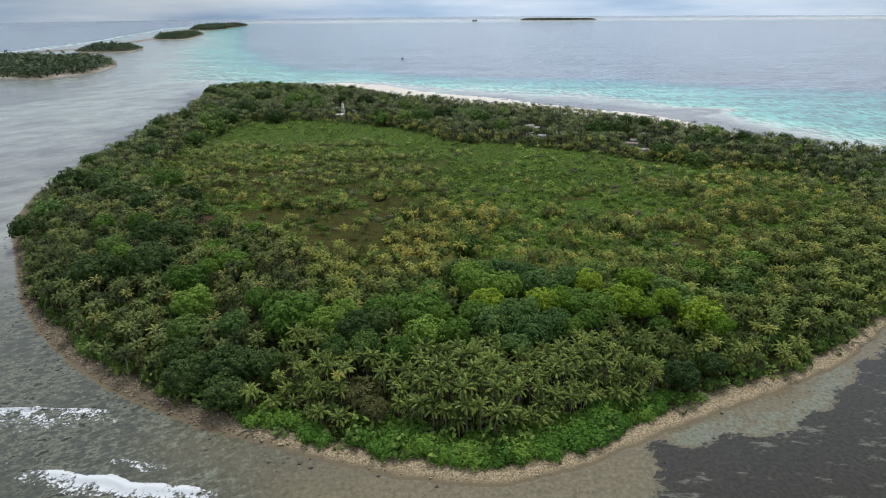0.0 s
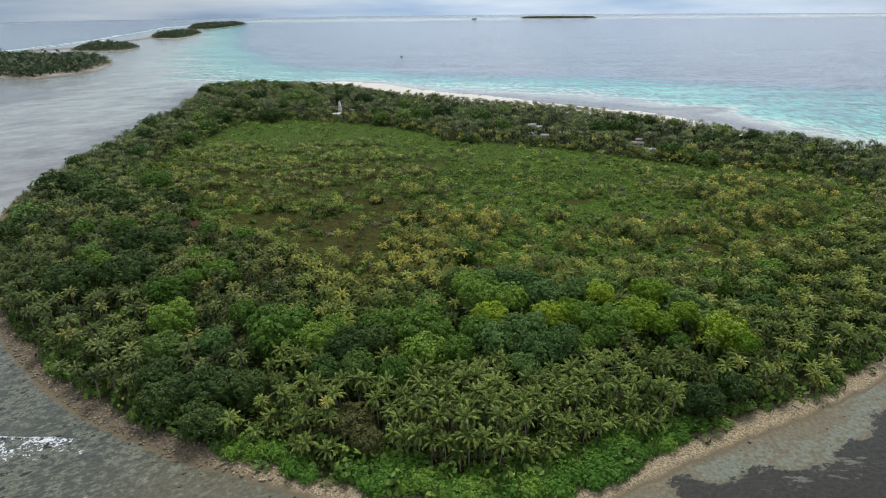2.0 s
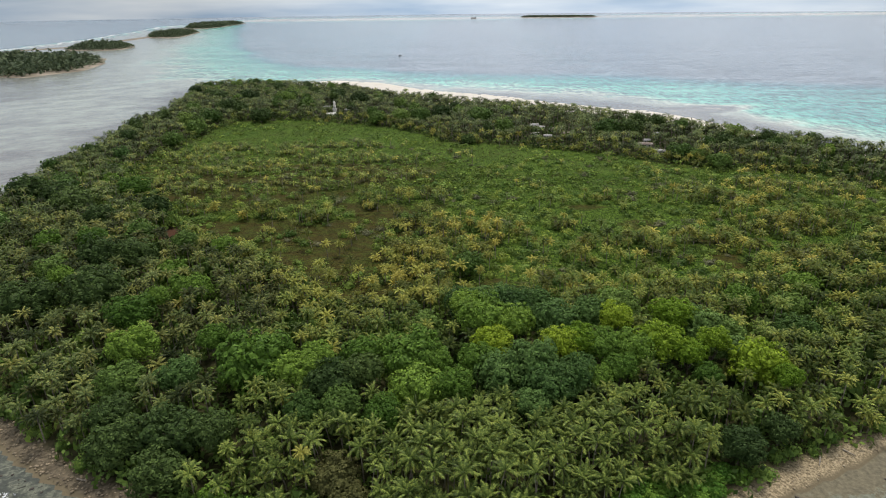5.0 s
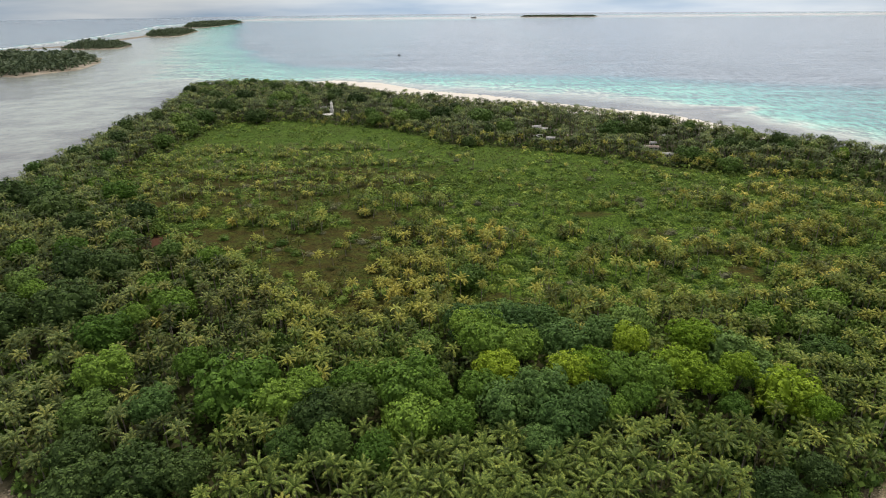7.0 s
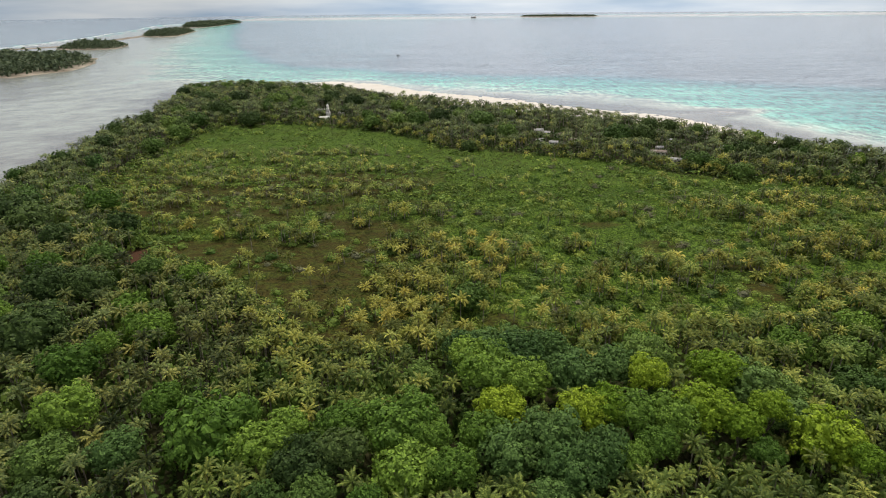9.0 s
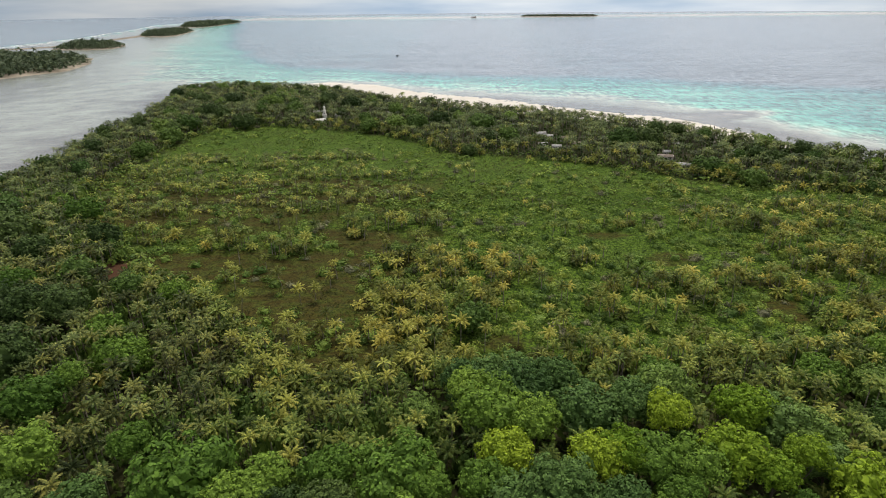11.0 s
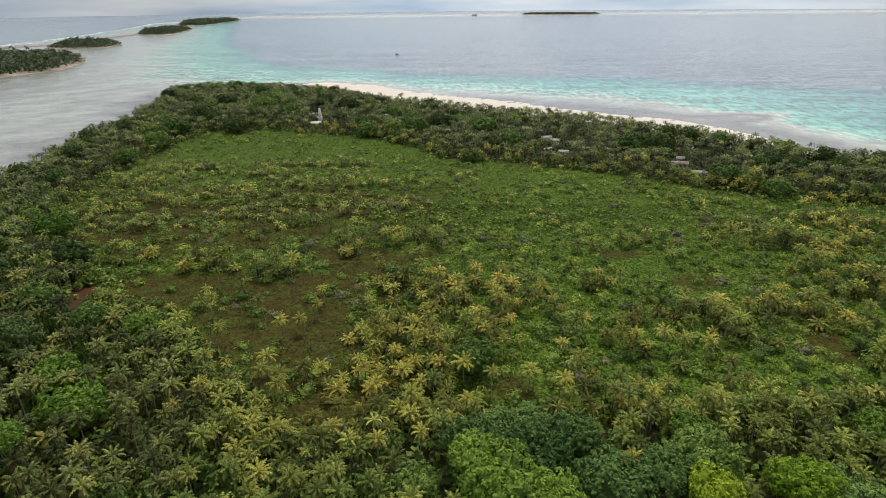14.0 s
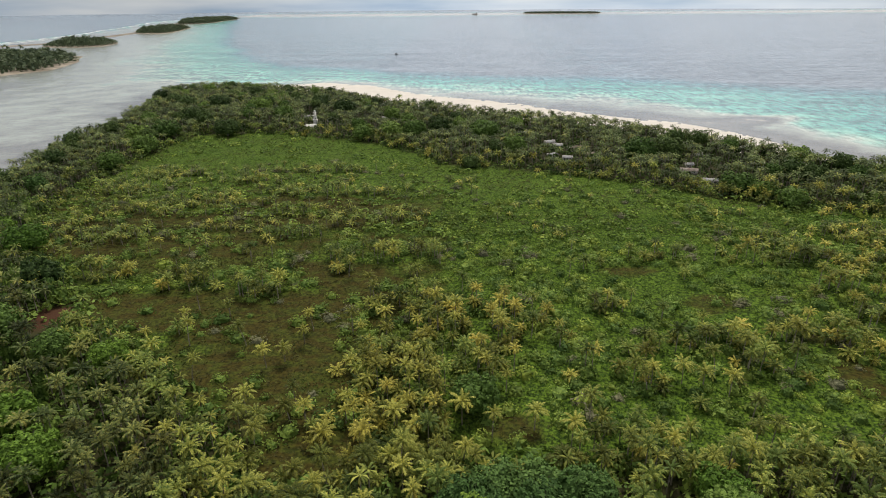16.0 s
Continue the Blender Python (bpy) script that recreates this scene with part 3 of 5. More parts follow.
def limbs(height, reach, count, seed):
    """A trunk that forks into limbs."""
    r = np.random.default_rng(seed)
    fork = height * 0.42
    v, f, _ = trunk(fork, 0.42, 0.30, 0.3, 7, 3, seed)
    vs, fs, base = [v], [f], len(v)
    top = v[-7:].mean(0)
    for k in range(count):
        a = 6.283 * k / count + r.uniform(-0.4, 0.4)
        end = np.array([math.cos(a) * reach * 0.6, math.sin(a) * reach * 0.6, height * r.uniform(0.75, 0.95)])
        way = end - top
        side = np.cross(way, (0, 0, 1.0))
        side /= np.linalg.norm(side)
        other = np.cross(way, side)
        other /= np.linalg.norm(other)
        ring = []
        for u, rad in ((-0.05, 0.22), (0.5, 0.14), (1.0, 0.05)):
            c = top + way * u + np.array([0, 0, -0.6 * u * (1 - u) * 2])
            ring += [c + rad * (side * math.cos(b) + other * math.sin(b)) for b in (0, 1.571, 3.142, 4.712)]
        vs.append(np.array(ring))
        for q in range(2):
            for j in range(4):
                i0, i1 = base + q * 4 + j, base + q * 4 + (j + 1) % 4
                fs.append(np.array([(i0, i1, i1 + 4), (i0, i1 + 4, i0 + 4)]))
        base += 12
    return np.concatenate(vs), np.concatenate(fs)


# ---- sea ----
LAGOON = [(-2600, 6500), (-1500, 4300), (-1060, 3050), (-700, 1950), (-520, 1560), (-300, 1260), (60, 1085), (340, 968), (600, 860), (1200, 600), (2200, 200)]
REEF = [(-1330, 1200), (-1400, 1700), (-1415, 2094), (-1500, 2623), (-1920, 4104), (-1900, 4700), (-1300, 5400), (200, 5900), (2500, 6200)]
LAGOON_X, LAGOON_Y = zip(*LAGOON)


PALE = [(66, 142), (82, 149), (105, 154), (119, 164), (134, 184), (143, 176), (116, 150), (105, 138), (94, 137), (81, 139), (74, 134), (62, 133)]
WEEDY = [(60, 133), (74, 135), (81, 139), (94, 138), (105, 139), (116, 151), (143, 177), (170, 197), (230, 240), (320, 288), (420, 380), (440, 60), (30, 60), (58, 118)]


def sea_values(x, y):
    """Depth, reef flat, pale coral, weed, foam and silt at places of the sea; far out, depth also holds painted glare.
    """
    shore = -inside_by(x, y, WATERLINE)
    past = (y - np.interp(x, LAGOON_X, LAGOON_Y)) * np.where(x < 0, 0.62, 0.88)
    west = x < np.interp(y, [0, 1200, 2094, 2623, 4104, 5200], [-1250, -1330, -1415, -1500, -1920, -1950])
    wide = 1 + np.maximum(0, -x) / 900
    edge = past / wide + (fbm(x, y, 110, 73, 4) - 0.5) * 80 * smooth(100, -100, x)
    aqua = -95 - 210 * smooth(130, 420, x)
    pale = smooth(-620, -200, np.where(x < 0, edge, -999) + (fbm(x, y, 170, 71, 4) - 0.5) * 500) * smooth(0, -200, x)
    depth = 0.19 + 0.05 * smooth(-260, -60, x) + 0.10 * np.maximum(pale, smooth(aqua - 120, aqua - 30, edge)) + 0.18 * smooth(aqua - 30 - 130 * smooth(-50, -350, x), aqua + 60, edge)
    depth = depth + 0.06 * smooth(-90, 0, edge) + 0.40 * smooth(-30, 30 + 80 * smooth(-150, 250, x), edge)
    depth = depth - 0.10 * smooth(70, 0, shore) * smooth(500, 600, y)
    depth = depth + 0.07 * smooth(210, 110, x) * smooth(-160, -60, x) * smooth(560, 640, y)
    depth = depth + 0.11 * smooth(290, 430, x) * smooth(450, 600, y)
    bank = np.exp(-(((x - 300) * 0.80 + (y - 736) * 0.3) / 42) ** 2 - (((y - 736) * 0.8 - (x - 300) * 0.3) / 15) ** 2)
    depth = depth - 0.34 * bank
    # Pale far band: outer reef shallows, with horizon glare put into their paleness.
    depth = depth + (0.05 - depth) * smooth(4700, 5300, y) * smooth(6700, 6000, y)
    ocean = west & (y > 600)
    depth = np.where(ocean, 0.95, depth)
    front = smooth(330, 215, y + np.abs(x) * 0.12) * smooth(420, 120, shore)
    reef = np.maximum(front, smooth(300, 200, y) * (x > 0))
    depth = np.where((y < 200) & (shore > 140), 0.9, depth)
    drift = (fbm(x, y, 45, 61, 4) - 0.5) * 90 + (fbm(x, y, 12, 62, 3) - 0.5) * 26
    coral = 0.34 * smooth(-15, -80, x) + 0.50 * smooth(-4, 3, inside_by(x, y, PALE) + 0.06 * drift) + 0.06
    silt = smooth(-100, -30, x + 0.6 * drift) * smooth(34, 8, shore + 0.15 * drift)
    weed = 0.95 * smooth(-8, 6, inside_by(x, y, WEEDY) + 0.22 * drift) + 0.30 * smooth(-30, -120, x) + 0.2 * smooth(20, 60, shore) + 0.5 * smooth(45, 130, shore) * smooth(0.3, 0.7, fbm(x, y, 38, 63, 4))
    lip = away(x, y, REEF)
    foam = 0.2 * smooth(140, 25, lip) * smooth(900, 1300, y)
    foam = foam + 0.22 * smooth(3, 0, shore) * smooth(-60, -120, x) * smooth(330, 250, y) + 0.30 * smooth(-85, -135, x) * smooth(170, 135, y)
    foam = foam + 0.22 * smooth(70, 110, x) * smooth(150, 115, y)
    return depth, reef, coral, weed, foam, silt


def sea_sheet():
    n = 320
    ang = np.linspace(0, 2 * math.pi, n + 1)[:-1]
    rad = np.concatenate([[0.0], np.linspace(60, 330, 80), 330 * (7800 / 330) ** np.linspace(0.012, 1, 110)])
    R, A = np.meshgrid(rad, ang, indexing="ij")
    x, y = R * np.cos(A), 200 + R * np.sin(A)
    sx, sy, sz = far(x, y)
    i = np.arange(len(rad) - 1)[:, None] * n
    j = np.arange(n)[None]
    k = (j + 1) % n
    faces = np.stack([i + j, i + n + j, i + n + k, i + k], 2).reshape(-1, 4)
    depth, reef, coral, weed, foam, silt = sea_values(x.ravel(), y.ravel())
    me = mesh_of("water", np.stack([sx.ravel(), sy.ravel(), sz.ravel()], 1), faces, M_WATER, True, depth=depth, reef=reef, coral=coral, weed=weed, foam=foam, silt=silt)
    return tagged(new("water", me), "grey-blue sea with turquoise shallows and brown reef flats", "sea", kind="structure")


sea_sheet()


def breaking_wave(x0, y0, x1, y1, width, height, seed, froth=1.0):
    """A low breaker running in over the reef: a steep white front and a foamy back."""
    n, k = 60, 15
    u, v = np.meshgrid(np.linspace(0, 1, n), np.linspace(-1, 1, k), indexing="ij")
    dx, dy = x1 - x0, y1 - y0
    L = math.hypot(dx, dy)
    nx, ny = -dy / L, dx / L
    wob = (fbm(u * L, u * 0 + seed * 9.1, 9, seed) - 0.5) * width * 0.8
    edge = np.sin(np.clip(u * 1.04 - 0.02, 0, 1) * math.pi) ** 0.5
    across = v * width * (0.35 + 0.65 * edge) + wob
    rough = fbm(u * L, v * width, 1.6, seed + 3)
    z = height * edge * np.exp(-((v - 0.45) / 0.35) ** 2) * (0.6 + 0.8 * rough) + 0.10 * edge * (1 - np.abs(v)) + 0.03 - 0.08 * (np.abs(v) > 0.99)
    x, y = x0 + dx * u + nx * across, y0 + dy * u + ny * across
    foam = edge * (0.25 + 0.75 * smooth(-0.9, 0.6, v)) * smooth(1.0, 0.8, v) * froth + 0.15 * rough
    i = (np.arange(n - 1)[:, None] * k + np.arange(k - 1)[None]).ravel()
    me = mesh_of("wave", np.stack([x.ravel(), y.ravel(), z.ravel()], 1), np.stack([i, i + k, i + k + 1, i + 1], 1), M_FOAM, True, foam=foam.ravel())
    return tagged(new("breaking_wave", me), "white foaming breaker rolling over the reef", "wave", "breakers", "structure")


breaking_wave(-165, 143, -108, 144, 6.5, 0.5, 1, 0.40)
breaking_wave(-165, 148, -112, 149, 1.3, 0.5, 5, 0.75)
breaking_wave(-124, 119.5, -62, 112, 4.2, 1.0, 2, 1.0)
breaking_wave(-101, 126, -82, 123, 2.0, 0.3, 3, 0.40)


# ---- island ground ----
def ground_height(x, y):
    w, g = inside_by(x, y, WATERLINE), inside_by(x, y, GROWTH)
    beach = np.maximum(0.0, -g)
    up = 1.3 * np.clip(w, 0, None) / np.maximum(np.clip(w, 0, None) + beach, 0.5)
    w = w - (2.2 + 0.8 * smooth(30, 90, np.abs(x))) * smooth(340, 260, y)
    z = np.where(w < 0, np.maximum(w * 0.12, -1.2), up)
    z = z + (fbm(x, y, 7, 3) - 0.5) * 0.5 * smooth(0, 4, w) - 0.5 * smooth(0, 15, inside_by(x, y, MARSH))
    return z


# Bare mud; the patch at (18, 270) paints the shade below a tree.
BARE_AND_SHADE = [(-73, 324, 20, 16), (-69, 298, 20, 14), (-56, 274, 12, 14), (-41, 269, 9, 10), (-44, 255, 9, 10), (-48, 312, 9, 14), (-54, 370, 18, 9), (-40, 362, 12, 9),
        (-78, 434, 28, 6), (-150, 441, 34, 9), (-203, 427, 22, 12), (-184, 398, 24, 10), (-57, 338, 18, 12), (-124, 335, 24, 12), (-130, 400, 30, 12), (100, 346, 14, 8),
        (127, 322, 8, 12), (126, 297, 10, 14), (80, 375, 16, 5), (18, 270, 9, 6), (-100, 470, 40, 8), (-60, 462, 30, 6)]
LUSH = [(-130, 358, 10, 6), (-169, 495, 26, 12), (-165, 595, 60, 40), (-49, 575, 50, 30), (33, 513, 50, 30), (104, 480, 50, 30), (106, 440, 30, 30), (116, 404, 24, 20),
        (106, 365, 16, 10), (76, 284, 16, 12), (58, 281, 14, 12), (98, 284, 14, 12), (32, 302, 12, 12), (92, 265, 9, 6), (23, 383, 16, 12), (35, 353, 16, 10), (-41, 386, 9, 4),
        (185, 396, 20, 10), (219, 460, 26, 20), (151, 470, 40, 16), (-43, 514, 40, 14)]


def patches(x, y, spots):
    total = 0.0
    for a, b, ra, rb in spots:
        total = np.maximum(total, np.exp(-((x - a) / ra) ** 2 - ((y - b) / rb) ** 2))
    return total


def island_ground():
    gap = 2.9
    gx, gy = np.arange(-420, 440, gap), np.concatenate([np.arange(96, 300, 2.0), np.arange(300, 1062, 4.4)])
    x, y = np.meshgrid(gx, gy, indexing="ij")
    n = len(gy)
    w = inside_by(x, y, WATERLINE)
    keep = w > -22
    i = (np.arange(len(gx) - 1)[:, None] * n + np.arange(n - 1)[None])
    cell = keep[:-1, :-1] & keep[1:, :-1] & keep[:-1, 1:] & keep[1:, 1:]
    i = i[cell]
    faces = np.stack([i, i + n, i + n + 1, i + 1], 1)
    used = np.unique(faces)
    back = np.zeros(x.size, np.int64)
    back[used] = np.arange(len(used))
    px, py = x.ravel()[used], y.ravel()[used]
    z = ground_height(px, py)
    marsh = smooth(-6, 6, inside_by(px, py, MARSH) + (fbm(px, py, 20, 5) - 0.5) * 20)
    g = inside_by(px, py, GROWTH)
    me = mesh_of("ground", np.stack([px, py, z], 1), back[faces], M_GROUND, True, marsh=marsh, shore=smooth(3.5, -1.5, g),
                 sand=smooth(420, 560, py), bare=0.85 * patches(px, py, BARE_AND_SHADE) - 0.6 * patches(px, py, LUSH) + 0.42 * smooth(540, 470, py) * smooth(30, -30, px) + 0.1,
                 brown=smooth(-45, -90, px), red=smooth(0.2, 0.5, patches(px, py, [(-156, 330, 8, 9)])))
    return tagged(new("ground", me), "low island of dark soil, green marsh, coral rubble and white sand", "island", kind="structure")


island_ground()

# ---- crowns and stems, shared by many plants ----
PALM_NEAR = [palm_crown(22, 11, s, 0.66) for s in range(3)]
PALM_MID = [palm_crown(20, 6, 10 + s, 0.68) for s in range(5)]
PALM_FAR = [palm_crown(14, 3, 20 + s, 0.48, broad_frond, 0.45) for s in range(5)]
STEM_FAR = [trunk(1.0, 0.20, 0.13, 0.0, 4, 1, s)[:2] for s in range(1)]
TREE_FULL = [leafy_crown(140, 20, 0.045, 30 + s, 0.66, -0.3, 17) for s in range(4)]
TREE_NEAR = [leafy_crown(105, 15, 0.062, 35 + s, 0.66, -0.3, 14) for s in range(4)]
TREE_MID = [leafy_crown(70, 10, 0.088, 40 + s, 0.7, -0.45) for s in range(4)]
BUSH = [leafy_crown(50, 15, 0.078, 60 + s, 0.75, -0.1) for s in range(4)]
BUSH_MED = [leafy_crown(22, 9, 0.130, 65 + s, 0.8, -0.1, 5) for s in range(4)]
BUSH_LOW = [leafy_crown(12, 8, 0.150, 70 + s, 0.8, -0.1, 4) for s in range(4)]
CLUMP_FAR = [leafy_crown(5, 4, 0.36, 85 + s, 0.7, 0.0, 0) for s in range(3)]
CLUMP = [leafy_crown(6, 6, 0.30, 80 + s, 0.7, 0.0, 0) for s in range(4)]

HOUSES = [(156, 532, 11, 5, "rust", -12), (162, 548, 5, 4, "tin", 0), (161, 508, 9, 4, "tin", -14), (179, 576, 5, 4, "tin", 25), (212, 551, 6, 4, "tin", -20),
          (74, 621, 8, 5, "tin", 20), (79, 609, 7, 5, "tin", -15), (91, 598, 11, 7, "thatch", 8), (70, 578, 7, 4, "tin", 30), (80, 569, 7, 4, "tin", -10),
          (98, 579, 7, 5, "rust", -10), (58, 659, 6, 5, "tin", 40), (-140, 690, 10, 6, "white", 20), (-126, 723, 9, 6, "white", -25), (-154, 739, 8, 6, "tin", 0), (-74, 732, 7, 5, "tin", 15)]
TOWER = (-139, 706)
CLEAR = [(a, b, max(c, d) * 0.62 + 1.5) for a, b, c, d, _, _ in HOUSES] + [ (TOWER[0], TOWER[1], 5), (-135, 702, 8), (-156, 331, 7), (-151, 322, 6.5), (-146, 314, 6)]

# Broad trees that stand out: x, y, radius, height, leaf (0 bright, 1 fresh, 2 dark, 3 mid, 4 blue-green, 5 brownish)
TREES = [(91, 190, 10.3, 18, 0), (94, 181, 4.6, 16, 0), (79, 197, 5.4, 19, 0), (72, 214, 7.6, 20, 0), (64, 199, 8.4, 19, 0), (71, 194, 6.3, 17, 0), (52, 211, 7.0, 20, 0),
         (54, 196, 8.0, 18, 1), (45, 197, 6.8, 18, 1), (38, 199, 6.6, 19, 0), (74, 186, 4.4, 13, 1), (9, 215, 10.2, 20, 1), (19, 210, 7.5, 19, 1), (11, 199, 7.6, 18, 0),
         (6, 190, 6.8, 17, 1), (32, 197, 7.4, 19, 0), (13, 184, 8.6, 17, 4), (23, 189, 9.2, 19, 4)]
TREES += [(26, 178, 8.5, 17, 4), (20, 170, 6.0, 15, 4), (-14, 193, 11.0, 20, 1), (-12, 178, 9.3, 17, 1), (-1, 178, 7.0, 16, 1), (-29, 193, 7.0, 17, 1), (-20, 166, 6.4, 15, 1),
          (-36, 179, 8.3, 18, 2), (-28, 182, 7.3, 18, 2), (-43, 191, 7.0, 16, 1), (-32, 170, 6.2, 15, 3), (-63, 193, 15.0, 19, 1), (-48, 186, 7.8, 16, 1), (-104, 198, 9.0, 18, 1),
          (-115, 218, 9.2, 19, 1), (-109, 226, 5.0, 18, 1), (-80, 202, 6.0, 16, 1), (-84, 185, 7.3, 14, 4)]
TREES += [(-101, 183, 7.8, 14, 3), (-65, 161, 6.8, 13, 2), (-42, 168, 6.4, 14, 3), (2, 231, 8.8, 16, 4), (18, 227, 10.2, 17, 4), (33, 217, 9.8, 18, 4), (56, 226, 9.0, 17, 3),
          (46, 220, 7.4, 17, 4), (81, 214, 10.2, 17, 4), (87, 210, 8.2, 16, 3), (86, 199, 6.8, 15, 4), (49, 189, 6.2, 15, 1), (35, 185, 7.4, 16, 4), (41, 184, 5.2, 14, 1),
          (3, 223, 6.8, 18, 1), (-6, 188, 5.0, 16, 1), (117, 218, 9.0, 12, 3), (107, 240, 8.0, 12, 1)]
TREES += [(-158, 274, 12.0, 17, 2), (-145, 277, 10.0, 15, 2), (-141, 239, 13.0, 18, 2), (-163, 232, 12.0, 16, 2),
          (-122, 264, 7.8, 12, 1), (-107, 248, 10.0, 13, 1), (-268, 384, 13.0, 15, 2), (-240, 374, 13.0, 15, 2), (-175, 296, 8.0, 13, 1),
          (-220, 355, 13.0, 16, 2), (-200, 384, 10.0, 14, 1), (-90, 160, 9.3, 12, 2), (-77, 163, 10.0, 13, 2), (-75, 150, 8.0, 10, 2), (-96, 169, 7.0, 12, 2)]
TREES += [(5, 278, 8.0, 10.5, 3), (73, 160, 6.8, 11, 2), (86, 166, 5.0, 10, 2), (-236, 290, 9.0, 13, 2), (-190, 328, 9.0, 14, 2), (-170, 350, 8.0, 12, 2), (-30, 149, 7.0, 10, 5), (-25, 141, 5.0, 8, 5),
          (60, 240, 8.0, 11, 1), (29, 239, 8.5, 12, 4), (9, 240, 8.5, 12, 4), (18, 242, 7.0, 11, 4)]
TREES += [(-255, 644, 13, 15, 3), (-272, 628, 12, 14, 3), (-258, 708, 14, 16, 2), (-263, 787, 15, 16, 2), (-210, 764, 15, 17, 3), (-174, 723, 13, 15, 3), (-117, 744, 12, 17, 2),
          (-82, 640, 10, 12, 3), (-64, 702, 10, 16, 3), (-58, 640, 11, 14, 3), (-38, 640, 11, 15, 3), (-17, 654, 12, 16, 2), (22, 632, 15, 17, 3), (42, 586, 11, 14, 3), (131, 564, 14, 17, 3),
          (152, 568, 12, 16, 2), (170, 488, 11, 11, 3), (180, 478, 9, 10, 3)]
TREES += [(190, 464, 9, 10, 3), (186, 600, 9, 13, 2), (-245, 859, 11, 16, 2), (-150, 782, 12, 17, 2), (8, 550, 7, 6, 2), (-313, 605, 9, 13, 2), (-303, 643, 9, 14, 2), (-350, 835, 10, 15, 2),
          (254, 527, 9, 13, 2), (282, 514, 8, 13, 2), (-249, 592, 11, 13, 3), (-247, 540, 10, 12, 3), (-208, 660, 12, 13, 2), (226, 508, 9, 11, 2), (-300, 790, 13, 15, 2)]


def free(x, y, pad=0.0):
    ok = np.ones(np.shape(x), bool)
    for a, b, r in CLEAR:
        ok &= np.hypot(x - a, y - b) > r + pad
    return ok


def before_houses(x, y, heights):
    """Palms that stand before a roof or a broad crown, on the marsh side, are low ones."""
    cap = np.full(np.shape(x), 99.0)
    for a, b, c, d, *_ in HOUSES:
        gone = b - y
        near = (np.abs(x - a * (1 - gone / 560)) < c * 0.38 + 0.6) & (gone > -2) & (gone < 44)
        cap = np.where(near, np.minimum(cap, np.maximum(0.8, 0.23 * gone - 1.2)), cap)
    for a, b, r, tall, _ in TREES:
        if b > 480 and r >= 9:
            gone = b - y
            near = (np.abs(x - a * (1 - gone / 560)) < r * 0.8) & (gone > 0) & (gone < r + 22)
            cap = np.where(near, np.minimum(cap, 0.5 * tall), cap)
    return np.minimum(heights, cap)


def wild_trees():
    """The broad trees of the woods, between those that stand out."""
    x, y = scatter(-400, 420, 120, 940, 17.0)
    g, m = inside_by(x, y, GROWTH), inside_by(x, y, MARSH)
    share = np.where(y > 480, np.where(x > -60, 0.16, 0.34), np.where(x < -95, 0.30, 0.06)) * np.where((x > 95) & (y < 330), 0.5, 1.0)
    ok = (g > 9) & (m < -9) & (rng.uniform(0, 1, len(x)) < share) & free(x, y, 4) & ~((np.abs(x) < 110) & (y < 192)) & (before_houses(x, y, np.full(len(x), 50.0)) > 8)
    rows = []
    for a, b in zip(x[ok], y[ok]):
        if all(math.hypot(a - t[0], b - t[1]) > t[2] + 4 for t in TREES):
            rows.append((a, b, rng.uniform(5.0, 9.0), rng.uniform(9.5, 14.5) + (1.5 if b > 520 else 0), int(rng.choice([1, 3, 3, 2, 4]) if b < 500 else rng.choice([3, 3, 2]))))
    return rows


ALL_TREES = TREES + wild_trees()
LEAVES = (M_BRIGHT, M_FRESH, M_DARK, M_MID, M_TEAL, M_FINE)
WORDS = ("broadleaf tree with a yellow-green rounded crown among palms", "broadleaf tree with a dense mid-green lumpy crown among palms",
         "broadleaf tree with a dark green spreading crown among palms", "broadleaf tree with a dull mid-green domed crown among palms",
         "broadleaf tree with a blue-green lumpy crown among palms", "fine-leaved tree with a brownish green crown behind the beach")
CROWN_MESH, LIMB_MESH = {}, {}


def broad_tree(x, y, radius, height, leaf):
    near = 0 if y < 242 and abs(x) < 125 or radius >= 10 and y < 300 else 1 if y < 300 or (radius >= 9 and abs(x) < 360) else 2
    pool = (TREE_FULL, TREE_NEAR, TREE_MID)[near]
    k = int(rng.integers(0, len(pool)))
    key = (near, k, leaf)
    if key not in CROWN_MESH:
        v, f, t = pool[k]
        CROWN_MESH[key] = mesh_of("crown", v, f, LEAVES[leaf], dryness=t * 0.45, tone=t * 0)
    lk = k % 3
    if lk not in LIMB_MESH:
        v, f = limbs(1.0 * 10, 5.0, 5, lk)
        LIMB_MESH[lk] = mesh_of("trunk", v, f, M_WOOD, True)
    tree = new("broadleaf_tree")
    tree.matrix_basis = pose(x, y, float(ground_height(np.array([x]), np.array([y]))[0]), 0, 0, rng.uniform(0, 360))
    tagged(tree, WORDS[leaf], "tree", "broadleaf trees of the woods")
    height = height + (3.0 if y > 480 else 4.0 if x < -130 else 1.5)
    thick = min(height * 0.95, radius * 1.35)
    part_of("crown", CROWN_MESH[key], tree, Matrix.Translation((0, 0, height - thick * 0.75)) @ Matrix.Diagonal((radius, radius * rng.uniform(0.88, 1.1), thick, 1)))
    part_of("trunk", LIMB_MESH[lk], tree, Matrix.Diagonal((radius / 7, radius / 7, height / 11.5, 1)))
    return tree


for row in ALL_TREES:
    broad_tree(*row)


def under_trees(x, y, part=0.7):
    """Whether a place lies beneath a broad crown."""
    hid = np.zeros(np.shape(x), bool)
    for a, b, r, *_ in ALL_TREES:
        hid |= np.hypot(x - a, y - b) < r * part
    return hid


